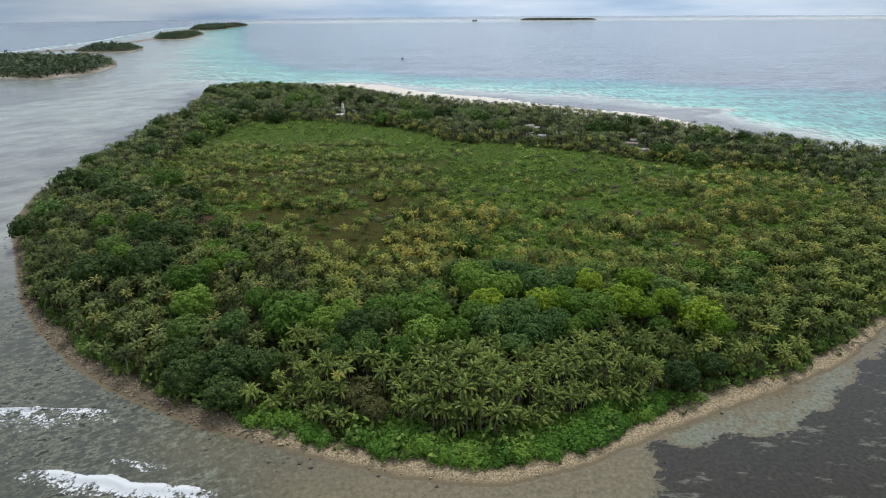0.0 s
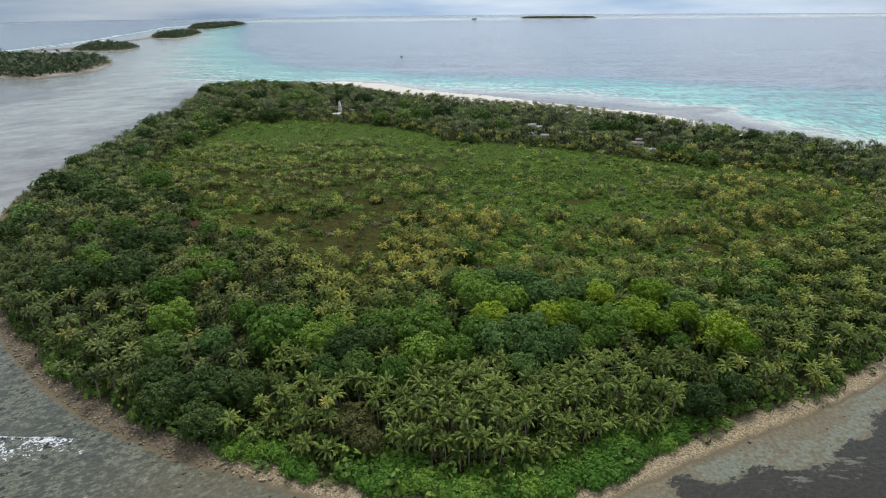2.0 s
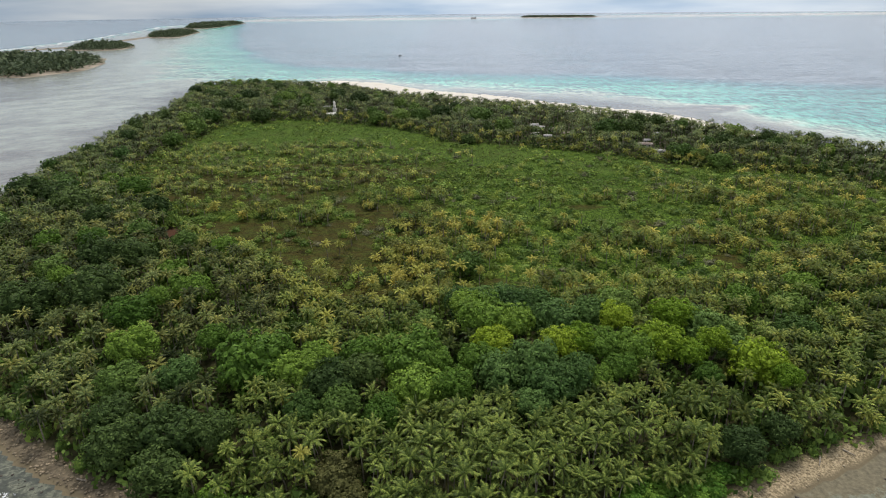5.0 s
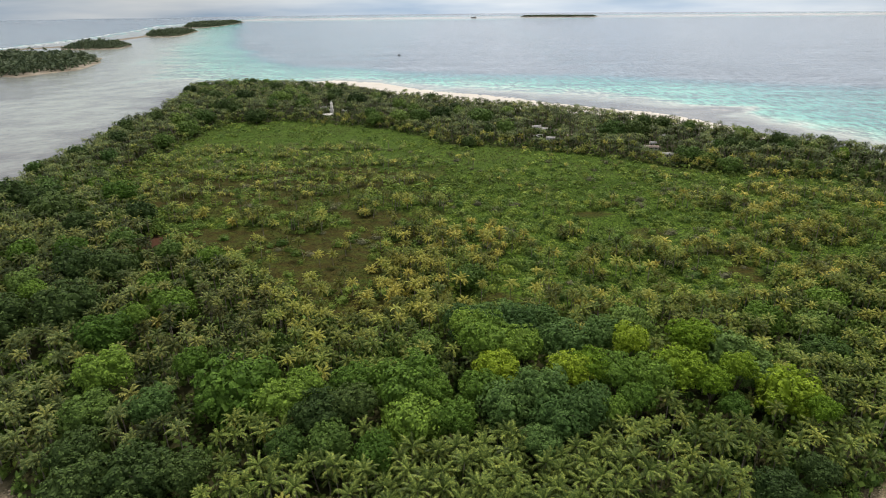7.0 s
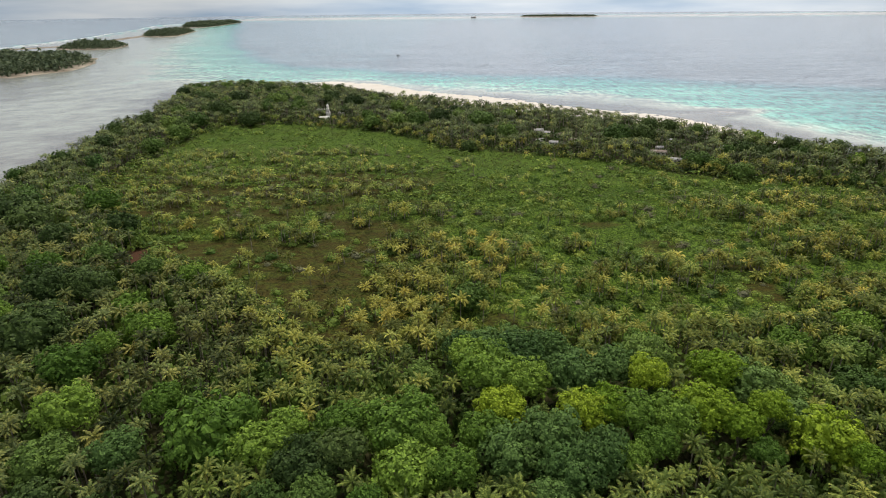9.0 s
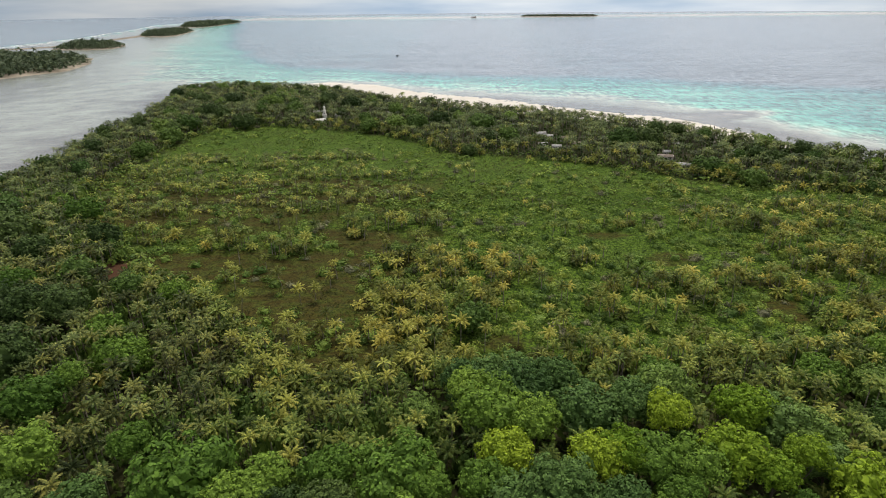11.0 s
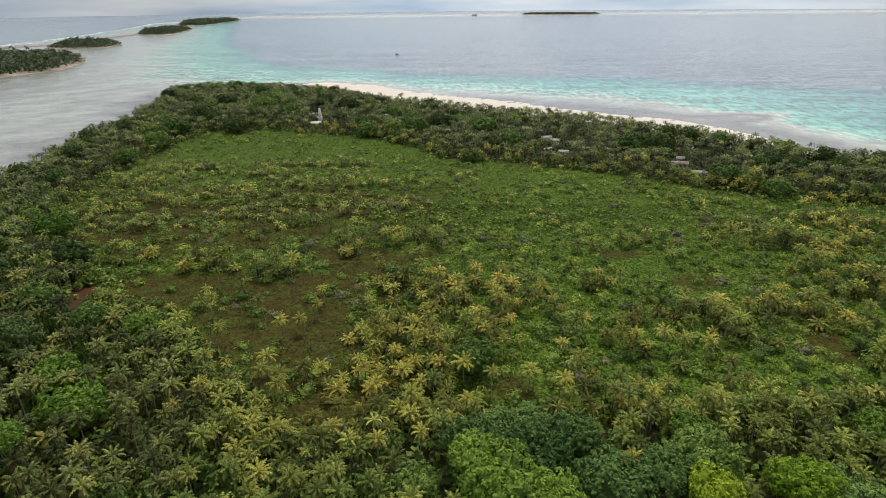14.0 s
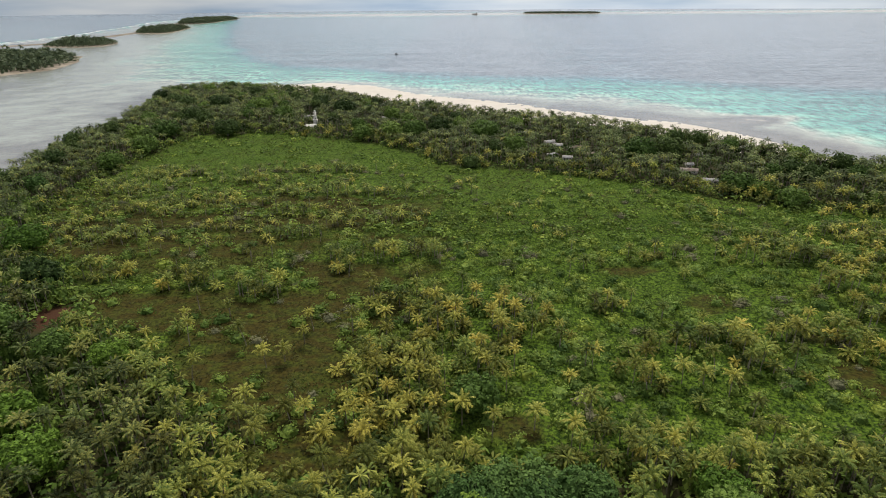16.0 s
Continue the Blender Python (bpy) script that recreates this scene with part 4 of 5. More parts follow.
# ---- coconut palms ----
FROND_MESH = []
for s, (rise, droop) in enumerate(((1.15, 1.0), (0.7, 1.25), (0.25, 1.45), (-0.15, 1.3))):
    v, f = frond(4.4, rise, droop, 14, 0.70, s)
    FROND_MESH.append(mesh_of("frond", v, f, M_PALM, dryness=np.full(len(v), (0, 0, 0.05, 0.2)[s]), tone=np.zeros(len(v))))
TRUNK_MESH = [mesh_of("trunk", *trunk(13.0, 0.21, 0.13, lean, 7, 5, s)[:2], M_BARK, True) for s, lean in enumerate((0.5, 1.4, 2.4))]
TRUNK_TOP = [trunk(13.0, 0.21, 0.13, lean, 7, 5, s)[2] for s, lean in enumerate((0.5, 1.4, 2.4))]


def palm_pattern(k, low=1.0):
    """One palm with every frond a part of its own; low: how much of a full stem it has."""
    palm = new("palm_tree")
    tagged(palm, "coconut palm with drooping grey-green feathery fronds", "palm tree", "coconut palms of the front grove")
    part_of("trunk", TRUNK_MESH[k], palm, Matrix.Diagonal((1, 1, low, 1)))
    tx, ty, tz = TRUNK_TOP[k]
    tz *= low
    r = np.random.default_rng(90 + k)
    for az, rise, droop, length, dry, tilt in frond_plan(18, r):
        stage = 0 if rise > 0.9 else 1 if rise > 0.45 else 2 if rise > 0.0 else 3
        m = pose(tx, ty, tz, 0, 0, math.degrees(az)) @ pose(0, 0, 0, math.degrees(tilt), 0, 0) @ Matrix.Scale(length / 4.4, 4)
        part_of("frond", FROND_MESH[stage], palm, m)
    return palm


def height_at(x, y):
    return ground_height(np.asarray(x, float), np.asarray(y, float))


gx, gy = scatter(-95, 110, 124, 200, 3.85)
ok = (inside_by(gx, gy, GROWTH) > np.where(np.abs(gx - 8) < 42, 10.5, 6.5)) & ~under_trees(gx, gy, 1.02) & (np.hypot(gx + 37, gy - 147) > 5.5)
gx, gy = gx[ok], gy[ok]
nearest = np.argsort(np.hypot(gx, gy - 110))[:185]
GROVE = np.stack([gx[nearest], gy[nearest]], 1)
patterns = [palm_pattern(k) for k in range(3)] + [palm_pattern(k, 0.45) for k in range(3)] + [palm_pattern(k, 0.72) for k in range(3)]
rim = inside_by(GROVE[:, 0], GROVE[:, 1], GROWTH)
used = set()
for (a, b), edge in zip(GROVE, rim):
    k = int(rng.integers(0, 3)) + (3 if edge < 11 + rng.uniform(-1, 2) else 6 if edge < 17 + rng.uniform(-2, 3) else 0)
    m = pose(a, b, float(height_at([a], [b])[0]), rng.uniform(-4, 4), rng.uniform(-4, 4), rng.uniform(0, 360))
    size = rng.uniform(0.70, 1.0)
    if k not in used:
        used.add(k)
        patterns[k].matrix_basis = m
    else:
        made = copy_thing(patterns[k], m)
        made.scale = (size, size, size)

# the one with yellow fronds in the front grove
YELLOW = leaf_material("yellow_palm_leaf", (0.38, 0.36, 0.085), (0.46, 0.38, 0.10), 0.45, 0.25)
yellow = new("palm_tree")
yellow.matrix_basis = pose(-37, 149, float(height_at([-37], [149])[0]))
tagged(yellow, "coconut palm with pale yellow fronds in the green grove", "palm tree")
part_of("trunk", TRUNK_MESH[0], yellow)
v, f, d = PALM_NEAR[0]
part_of("crown", mesh_of("crown", v, f, YELLOW, dryness=d, tone=d * 0), yellow, Matrix.Translation(TRUNK_TOP[0]) @ Matrix.Scale(0.62, 4))


def palm_stuff(name, x, y, heights, sizes, dry, crowns, label, category="palms", leaf=M_PALM):
    z = height_at(x, y)
    rows = spots_of(x, y, z + heights, sizes, sizes * 0.95, dry, len(crowns))
    ob = tagged(strew(name, leaf, crowns, rows), label, category, kind="stuff")
    stems = spots_of(x, y, z, 1.0, heights + 0.1, 0, 1)
    v, f = STEM_FAR[0]
    st = strew("trunk", M_BARK, [(v, f, np.zeros(len(v)))], stems)
    st.parent = ob
    return ob


# the woods all round the marsh
px, py = scatter(-400, 425, 120, 940, 4.45)
g, m = inside_by(px, py, GROWTH), inside_by(px, py, MARSH)
edge = fbm(px, py, 26, 8)
ok = (g > np.where(px < -90, 0.6, 1.8)) & (m < -2 - 6 * edge) & ~under_trees(px, py, 1.02) & free(px, py) & (rng.uniform(0, 1, len(px)) < np.where(py > 430, 0.64, 0.82) - 0.30 * smooth(0.5, 0.7, fbm(px, py, 14, 52)))
ok &= ~((np.abs(px + 5) < 60) & (g < 12) & (py < 200))
taken = np.zeros(len(px), bool)
for a, b in GROVE:
    taken |= np.hypot(px - a, py - b) < 2.6
ok &= ~taken
px, py, m, g = px[ok], py[ok], m[ok], g[ok]
inner = smooth(-75, 0, m) * smooth(420, 330, py)
dry = np.clip(0.03 + 0.17 * inner * fbm(px, py, 18, 4) / 0.5 + rng.normal(0, 0.11, len(px)), 0, 0.7)
tall = np.where(py > 470, rng.uniform(9.0, 14.5, len(px)), rng.uniform(7.5, 13.0, len(px)) - 3.5 * smooth(14, 3, g)) - 1.0 * inner
size = np.where(py < 430, rng.uniform(0.68, 1.0, len(px)), rng.uniform(0.85, 1.15, len(px)))
tall = np.where((m > -14) & (py > 430), tall * rng.uniform(0.45, 0.9, len(px)), tall)
tall = before_houses(px, py, tall)
nearby = py < 330
# Near palms of the western woods take the darker leaf.
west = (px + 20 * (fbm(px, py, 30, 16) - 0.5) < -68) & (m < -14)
for which, leaf in ((nearby & ~west, M_PALM), (nearby & west, M_PALM_DARK)):
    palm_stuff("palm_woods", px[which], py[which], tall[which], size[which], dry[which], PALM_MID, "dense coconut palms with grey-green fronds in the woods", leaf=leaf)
palm_stuff("far_palm_woods", px[~nearby], py[~nearby], tall[~nearby], size[~nearby], dry[~nearby] - 0.08, PALM_FAR, "dense tall coconut palms beyond the marsh", leaf=M_PALM_DARK)

qx, qy = scatter(-400, 425, 440, 940, 5.6)
g = inside_by(qx, qy, GROWTH)
ok = (g > 0.5) & (g < 22) & free(qx, qy) & (rng.uniform(0, 1, len(qx)) < 0.7)
qx, qy, g = qx[ok], qy[ok], g[ok]
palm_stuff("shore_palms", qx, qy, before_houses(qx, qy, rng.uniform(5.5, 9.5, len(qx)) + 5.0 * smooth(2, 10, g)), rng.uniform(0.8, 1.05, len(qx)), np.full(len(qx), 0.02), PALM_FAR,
           "close-set palms along the lagoon shore", leaf=M_PALM_DARK)

# palms that stand in the marsh, in loose clumps
CLUMPS = [(-22, 309, 15, 13), (-17, 288, 15, 13), (-18, 271, 16, 11), (-29, 276, 8, 6), (-18, 253, 19, 8), (-31, 248, 13, 6), (-22, 241, 16, 6), (-9, 241, 12, 6), (-9, 325, 13, 9),
          (-16, 338, 11, 7), (-5, 343, 9, 6), (-151, 370, 8, 5), (-117, 370, 10, 5), (-107, 364, 13, 5), (-79, 353, 10, 5), (-181, 458, 12, 7), (-193, 533, 26, 7), (-140, 519, 16, 7),
          (-82, 453, 18, 4), (-106, 493, 16, 5)]
CLUMPS_MID = [(-58, 492, 20, 5), (-60, 437, 12, 4), (-50, 378, 8, 4), (-40, 392, 7, 5), (-15, 394, 9, 6), (-37, 442, 8, 4), (-175, 420, 16, 12), (-205, 420, 12, 20), (-150, 470, 30, 6),
              (-215, 500, 16, 12), (-100, 545, 30, 5), (6, 302, 8, 8), (12, 320, 8, 7), (14, 340, 10, 5), (45, 262, 15, 6), (-90, 420, 14, 4), (-125, 430, 14, 4), (-30, 345, 8, 6)]
CLUMPS_EAST = [(151, 412, 13, 11), (129, 390, 8, 5), (150, 390, 10, 4), (198, 425, 17, 6), (205, 412, 14, 5), (193, 391, 12, 5), (159, 357, 9, 6), (58, 344, 8, 5), (49, 421, 5, 4),
               (41, 425, 5, 4), (95, 390, 5, 4), (118, 322, 11, 6), (94, 303, 7, 4), (57, 293, 7, 4), (75, 254, 18, 6), (100, 254, 14, 6), (140, 316, 14, 7), (165, 335, 18, 8),
               (88, 318, 12, 4), (65, 317, 7, 4), (150, 290, 20, 10), (185, 350, 16, 8), (235, 405, 14, 8)]
mx, my = scatter(-260, 280, 236, 680, 3.9)
m = inside_by(mx, my, MARSH)
sy = my + 4.0
thick = np.maximum(np.maximum(patches(mx, sy, CLUMPS), patches(mx, sy, CLUMPS_MID)), patches(mx, sy, CLUMPS_EAST)) * (0.75 + 0.7 * smooth(0.35, 0.6, fbm(mx, my, 11, 11, 2)))
streaks = smooth(0.50, 0.64, fbm(mx, my * 2.2, 26, 12))
thick = thick * (1 + 0.4 * smooth(380, 420, my)) + (0.12 + 0.10 * smooth(20, -30, mx) * smooth(330, 380, my) + 0.2 * smooth(110, 150, mx)) * smooth(560, 520, my) * streaks - 0.10 * patches(mx, my, BARE_AND_SHADE) + 0.35 * patches(mx, my, [(-14, 262, 16, 26)])
ok = (m > -4) & (rng.uniform(0, 1, len(mx)) < thick * 0.95) & (np.hypot(mx - 5, my - 278) > 8) & free(mx, my) & ~under_trees(mx, my, 0.9)
mx, my = mx[ok], my[ok]
young = rng.uniform(0, 1, len(mx))
tall = (1.2 + 8.5 * young ** 1.4) * (1 - 0.35 * smooth(360, 420, my))
size = rng.uniform(0.62, 1.06, len(mx))
dry = np.clip(0.20 + 0.26 * smooth(60, 10, np.abs(mx + 8)) * smooth(400, 330, my) * fbm(mx, my, 20, 15) * 1.5 + rng.normal(0, 0.22, len(mx)) + 0.5 * (fbm(mx, my, 25, 13) - 0.5) - 0.14 * smooth(-20, -70, mx) * smooth(330, 380, my) + 0.12 * patches(mx, my, [(-14, 262, 20, 30)]), 0.05, 0.95)
single = np.argsort(my + 40 * np.abs(fbm(mx, my, 30, 14) - 0.5))[:38]
rest = np.setdiff1d(np.arange(len(mx)), single)
fore = rest[my[rest] < 390]
palm_stuff("marsh_palms", mx[fore], my[fore], tall[fore], size[fore], dry[fore], PALM_MID, "stunted yellowing palms scattered through the marsh")
hind = rest[my[rest] >= 390]
palm_stuff("far_marsh_palms", mx[hind], my[hind], tall[hind], size[hind], dry[hind], PALM_FAR, "stunted palms scattered through the far marsh")
# palms of the marsh that stand apart, as x, y
ALONE_WEST = [(-94, 311), (-84, 290), (-98, 285), (-106, 286), (-56, 264), (-47, 243), (-63, 298), (-58, 302), (-60, 253), (-57, 247), (-59, 242), (-53, 235), (-47, 235), (-53, 256),
              (-62, 275), (-61, 267), (-54, 313), (-53, 322), (-170, 388), (-180, 378), (-195, 384), (-159, 429), (-53, 375), (-48, 368), (-35, 388), (-37, 381), (-19, 388), (-10, 385),
              (-36, 433), (-58, 429), (-69, 407), (-57, 392), (-45, 388), (-74, 311), (-48, 278), (-48, 271)]
ALONE_EAST = [(21, 269), (18, 310), (14, 318), (6, 297), (10, 292), (1, 254), (9, 264), (-22, 253), (44, 255), (62, 250), (62, 264), (52, 250), (68, 252), (83, 274), (77, 260), (83, 263),
              (72, 257), (79, 250), (87, 251), (96, 250), (108, 261), (54, 291), (57, 286), (64, 310), (69, 291), (84, 311), (92, 311), (92, 298), (81, 296), (107, 298), (114, 317),
              (135, 315), (30, 262), (37, 261), (37, 273), (34, 316)]
ax, ay = np.array(ALONE_WEST + ALONE_EAST, float).T
apart = np.arange(len(mx), len(mx) + len(ax))
single = np.concatenate([single, apart])
mx, my = np.concatenate([mx, ax]), np.concatenate([my, ay])
tall = np.concatenate([tall, rng.uniform(6.0, 9.5, len(ax))])
size = np.concatenate([size, rng.uniform(0.62, 0.95, len(ax))])
MARSH_CROWN = [mesh_of("crown", v, f, M_PALM, dryness=d + 0.28 + 0.13 * (s % 2), tone=d * 0) for s, (v, f, d) in enumerate(PALM_NEAR)]
for q in single:
    palm = new("palm_tree")
    s = float(size[q])
    palm.matrix_basis = pose(mx[q], my[q], float(height_at([mx[q]], [my[q]])[0]), 0, 0, rng.uniform(0, 360))
    tagged(palm, "yellowing coconut palm on a thin pale trunk in the marsh", "palm tree", "palms of the marsh")
    k = int(rng.integers(0, 3))
    ratio = max(0.12, float(tall[q]) / 13.0)
    part_of("trunk", TRUNK_MESH[k], palm, Matrix.Diagonal((0.8, 0.8, ratio, 1)))
    tx, ty, tz = TRUNK_TOP[k]
    part_of("crown", MARSH_CROWN[k], palm, Matrix.Translation((tx * 0.8, ty * 0.8, tz * ratio)) @ Matrix.Scale(s, 4))

# ---- undergrowth, shrubs and marsh cover ----
ux, uy = scatter(-400, 425, 120, 940, 6.2)
g, m = inside_by(ux, uy, GROWTH), inside_by(ux, uy, MARSH)
ok = (g > 1.0) & (m < 3) & free(ux, uy, -1) & ((uy < 400) | (rng.uniform(0, 1, len(ux)) < 0.62 + 0.3 * np.maximum(smooth(170, 230, ux), smooth(24, 14, g))))
ux, uy = ux[ok], uy[ok]
close = uy < 400
for name, which, crowns, mat, words in (("undergrowth", close, CLUMP, M_MID, "dense green undergrowth beneath the palms"),
                                        ("far_undergrowth", ~close, CLUMP_FAR, M_DARK, "dark undergrowth beneath the far palms")):
    x, y = ux[which], uy[which]
    tagged(strew(name, mat, crowns, spots_of(x, y, height_at(x, y) - 0.3, rng.uniform(2.3, 3.7, len(x)), rng.uniform(2.0, 6.5, len(x)), 0.1, len(crowns))),
           words, "undergrowth", kind="stuff")
ix, iy = scatter(-330, 400, 120, 480, 7.5)
g, m = inside_by(ix, iy, GROWTH), inside_by(ix, iy, MARSH)
ok = (g > 8) & (m < -2) & (rng.uniform(0, 1, len(ix)) < 0.9 * smooth(0.43, 0.58, fbm(ix, iy, 24, 51))) & ~under_trees(ix, iy, 0.9) & free(ix, iy, 2) & ~((np.abs(ix) < 80) & (iy < 176))
ix, iy = ix[ok], iy[ok]
r = rng.uniform(2.2, 4.2, len(ix))
tagged(strew("wood_shrubs", M_MID, BUSH_LOW, spots_of(ix, iy, height_at(ix, iy) + 1.5, r, rng.uniform(6.0, 10.0, len(ix)), rng.uniform(-0.1, 0.15, len(ix)), 4)),
       "tall green shrubs growing between the palms", "shrubs", kind="stuff")

BUSH_MESH = [mesh_of("beach_shrub", v, f, M_BEACH, dryness=t * 0.3 - 0.1, tone=t * 0) for v, f, t in BUSH]
hx, hy = scatter(-62, 72, 118, 180, 4.1)
g = inside_by(hx, hy, GROWTH)
ok = (g > 1.3) & (g < np.where(np.abs(hx - 8) < 42, 12.5, 7.5)) & ~((hx > -38) & (hx < -32))
for a, b in zip(hx[ok], hy[ok]):
    ob = new("beach_shrub", BUSH_MESH[int(rng.integers(0, 4))])
    r = rng.uniform(3.0, 4.8)
    ob.matrix_basis = pose(a, b, float(height_at([a], [b])[0]) - 0.2, 0, 0, rng.uniform(0, 360)) @ Matrix.Diagonal((r, r, r * rng.uniform(0.9, 1.25), 1))
    tagged(ob, "rounded bright green leafy shrub at the edge of the beach", "shrub", "beach shrubs")

ex, ey = scatter(-400, 425, 110, 940, 4.2)
g = inside_by(ex, ey, GROWTH)
ok = (g > 0.3) & (g < np.where(ey > 450, 9.0, 4.5)) & ((np.abs(ex - 4) > 70) | (ey > 200)) & ((ey > 330) | (rng.uniform(0, 1, len(ex)) < 0.65))
ex, ey = ex[ok], ey[ok]
fore = ey < 330
x, y = ex[fore], ey[fore]
tagged(strew("beach_bushes", M_SHRUB, BUSH_MED, spots_of(x, y, height_at(x, y) - 0.2, rng.uniform(1.5, 2.8, len(x)), rng.uniform(2.0, 4.2, len(x)), -0.1, 4)),
       "low green bushes at the edge of the rubble beach", "bushes", kind="stuff")
ex, ey = ex[~fore], ey[~fore]
tagged(strew("shore_bushes", M_DARK, CLUMP, spots_of(ex, ey, height_at(ex, ey) - 0.2, np.where(ey > 450, 1.6, 0.75) * rng.uniform(1.8, 3.2, len(ex)), np.where(ey > 450, 3.2, 1.0) * rng.uniform(1.6, 3.4, len(ex)), 0.0, 4)),
       "low green bushes along the shore", "bushes", kind="stuff")

sx, sy = scatter(-260, 280, 250, 680, 5.0)
m = inside_by(sx, sy, MARSH)
SHRUBBY = [(20, 392, 26, 12), (35, 353, 22, 10), (32, 302, 13, 11), (112, 300, 15, 10), (60, 400, 20, 9), (170, 390, 26, 9), (-80, 350, 14, 6), (-48, 400, 12, 6), (-165, 462, 14, 8), (30, 330, 14, 8),
           (-75, 316, 6, 4), (-150, 400, 20, 6), (190, 370, 24, 10), (140, 345, 16, 8), (-20, 425, 20, 8), (75, 340, 14, 8), (-140, 350, 10, 6), (48, 285, 14, 10)]
share = (0.04 + 0.06 * smooth(360, 400, sy) + (0.40 + 0.32 * smooth(20, -40, sx)) * smooth(0.50, 0.64, fbm(sx, sy * 1.5, 18, 21, 3)) + 0.85 * patches(sx, sy, SHRUBBY)) * (0.25 + 0.75 * smooth(560, 430, sy)) * (1 - 0.75 * patches(sx, sy, BARE_AND_SHADE))
ok = (m > 0) & (rng.uniform(0, 1, len(sx)) < share)
sx, sy = sx[ok], sy[ok]
grey = rng.uniform(0, 1, len(sx)) < 0.04 + 0.22 * smooth(0.52, 0.66, fbm(sx, sy, 30, 27))
r = rng.uniform(1.3, 3.6, len(sx))
for name, which, crowns, words in (("marsh_shrubs", ~grey & (sy < 410), BUSH_LOW, "low green shrubs spread through the marsh"),
                                   ("far_marsh_shrubs", ~grey & (sy >= 410), CLUMP, "low green shrubs spread through the far marsh")):
    x, y, q = sx[which], sy[which], r[which]
    tagged(strew(name, M_SHRUB, crowns, spots_of(x, y, height_at(x, y) - 0.1, q, q * 0.95, rng.uniform(-0.1, 0.3, len(x)), 4)), words, "shrubs", kind="stuff")
tagged(strew("twiggy_shrubs", M_GREY, BUSH_LOW, spots_of(sx[grey], sy[grey], height_at(sx, sy)[grey] - 0.1, r[grey], r[grey] * 0.8, 0.2, 4)),
       "grey leafless shrubs in the marsh", "shrubs", kind="stuff")


ex, ey = scatter(-270, 290, 240, 690, 4.4)
m = inside_by(ex, ey, MARSH)
ok = (m > -11) & (m < 2.5) & free(ex, ey) & (rng.uniform(0, 1, len(ex)) < 0.75)
ex, ey, m = ex[ok], ey[ok], m[ok]
low = rng.uniform(0, 1, len(ex)) < 0.45
up = np.clip(3.2 - m * 0.45, 1.0, 8) * rng.uniform(0.5, 1.1, len(ex)) * 1.5
for name, which, crowns, wide in (("edge_palms", low & (ey < 430), PALM_FAR, 0.75), ("village_edge_palms", low & (ey >= 430), PALM_MID, 0.95)):
    k = which.sum()
    palm_stuff(name, ex[which], ey[which], before_houses(ex[which], ey[which], up[which]), wide * rng.uniform(0.8, 1.15, k), np.clip(rng.normal(0.28, 0.14, k) - 0.22 * smooth(-130, -180, ex[which]), 0, 0.9), crowns,
               "young yellowish palms along the edge of the marsh")
r = rng.uniform(1.5, 3.2, len(ex))
tagged(strew("edge_shrubs", M_SHRUB, CLUMP, spots_of(ex[~low], ey[~low], height_at(ex, ey)[~low] - 0.2, r[~low], r[~low] * rng.uniform(0.8, 1.5, (~low).sum()), 0.1, 4)),
       "green bushes along the edge of the marsh", "bushes", kind="stuff")


def tuft(blades, seed, spread=0.9):
    """A low tuft of broad marsh leaves."""
    r = np.random.default_rng(seed)
    verts, faces = [], []
    for k in range(blades):
        a = r.uniform(0, 6.28)
        o = r.uniform(-spread, spread, 2)
        c, s = math.cos(a), math.sin(a)
        h, w, L = r.uniform(0.25, 0.75), r.uniform(0.16, 0.3), r.uniform(0.4, 0.8)
        i = len(verts)
        verts += [(o[0], o[1], 0), (o[0] + c * L * 0.5 - s * w, o[1] + s * L * 0.5 + c * w, h), (o[0] + c * L, o[1] + s * L, h * 0.8),
                  (o[0] + c * L * 0.5 + s * w, o[1] + s * L * 0.5 - c * w, h)]
        faces += [(i, i + 1, i + 2), (i, i + 2, i + 3)]
    return np.array(verts), np.array(faces), r.uniform(-0.05, 0.05) * np.ones(len(verts))


TUFT = [tuft(5, 100 + s) for s in range(5)]
tx, ty = scatter(-260, 280, 245, 690, 2.05)
m = inside_by(tx, ty, MARSH)
ok = (m > -3) & (ty < 450) & (rng.uniform(0, 1, len(tx)) < 0.95 - 0.35 * patches(tx, ty, BARE_AND_SHADE)) & (np.hypot(tx + 156, ty - 330) > 8)
tx, ty = tx[ok], ty[ok]
dry = np.clip(0.30 + 0.75 * patches(tx, ty, BARE_AND_SHADE) - 0.6 * patches(tx, ty, LUSH) + 0.9 * (fbm(tx, ty, 24, 31) - 0.5) + 0.30 * smooth(20, -30, tx) - 0.10 * smooth(-20, 40, tx), -0.2, 1)
tagged(strew("marsh_grass", M_TARO, TUFT, spots_of(tx, ty, height_at(tx, ty) - 0.05, rng.uniform(0.8, 1.3, len(tx)), rng.uniform(0.6, 1.3, len(tx)) * (1 - 0.55 * patches(tx, ty, BARE_AND_SHADE)), dry, 5)),
       "low broad-leaved marsh plants, green and browning", "marsh plants", kind="stuff")


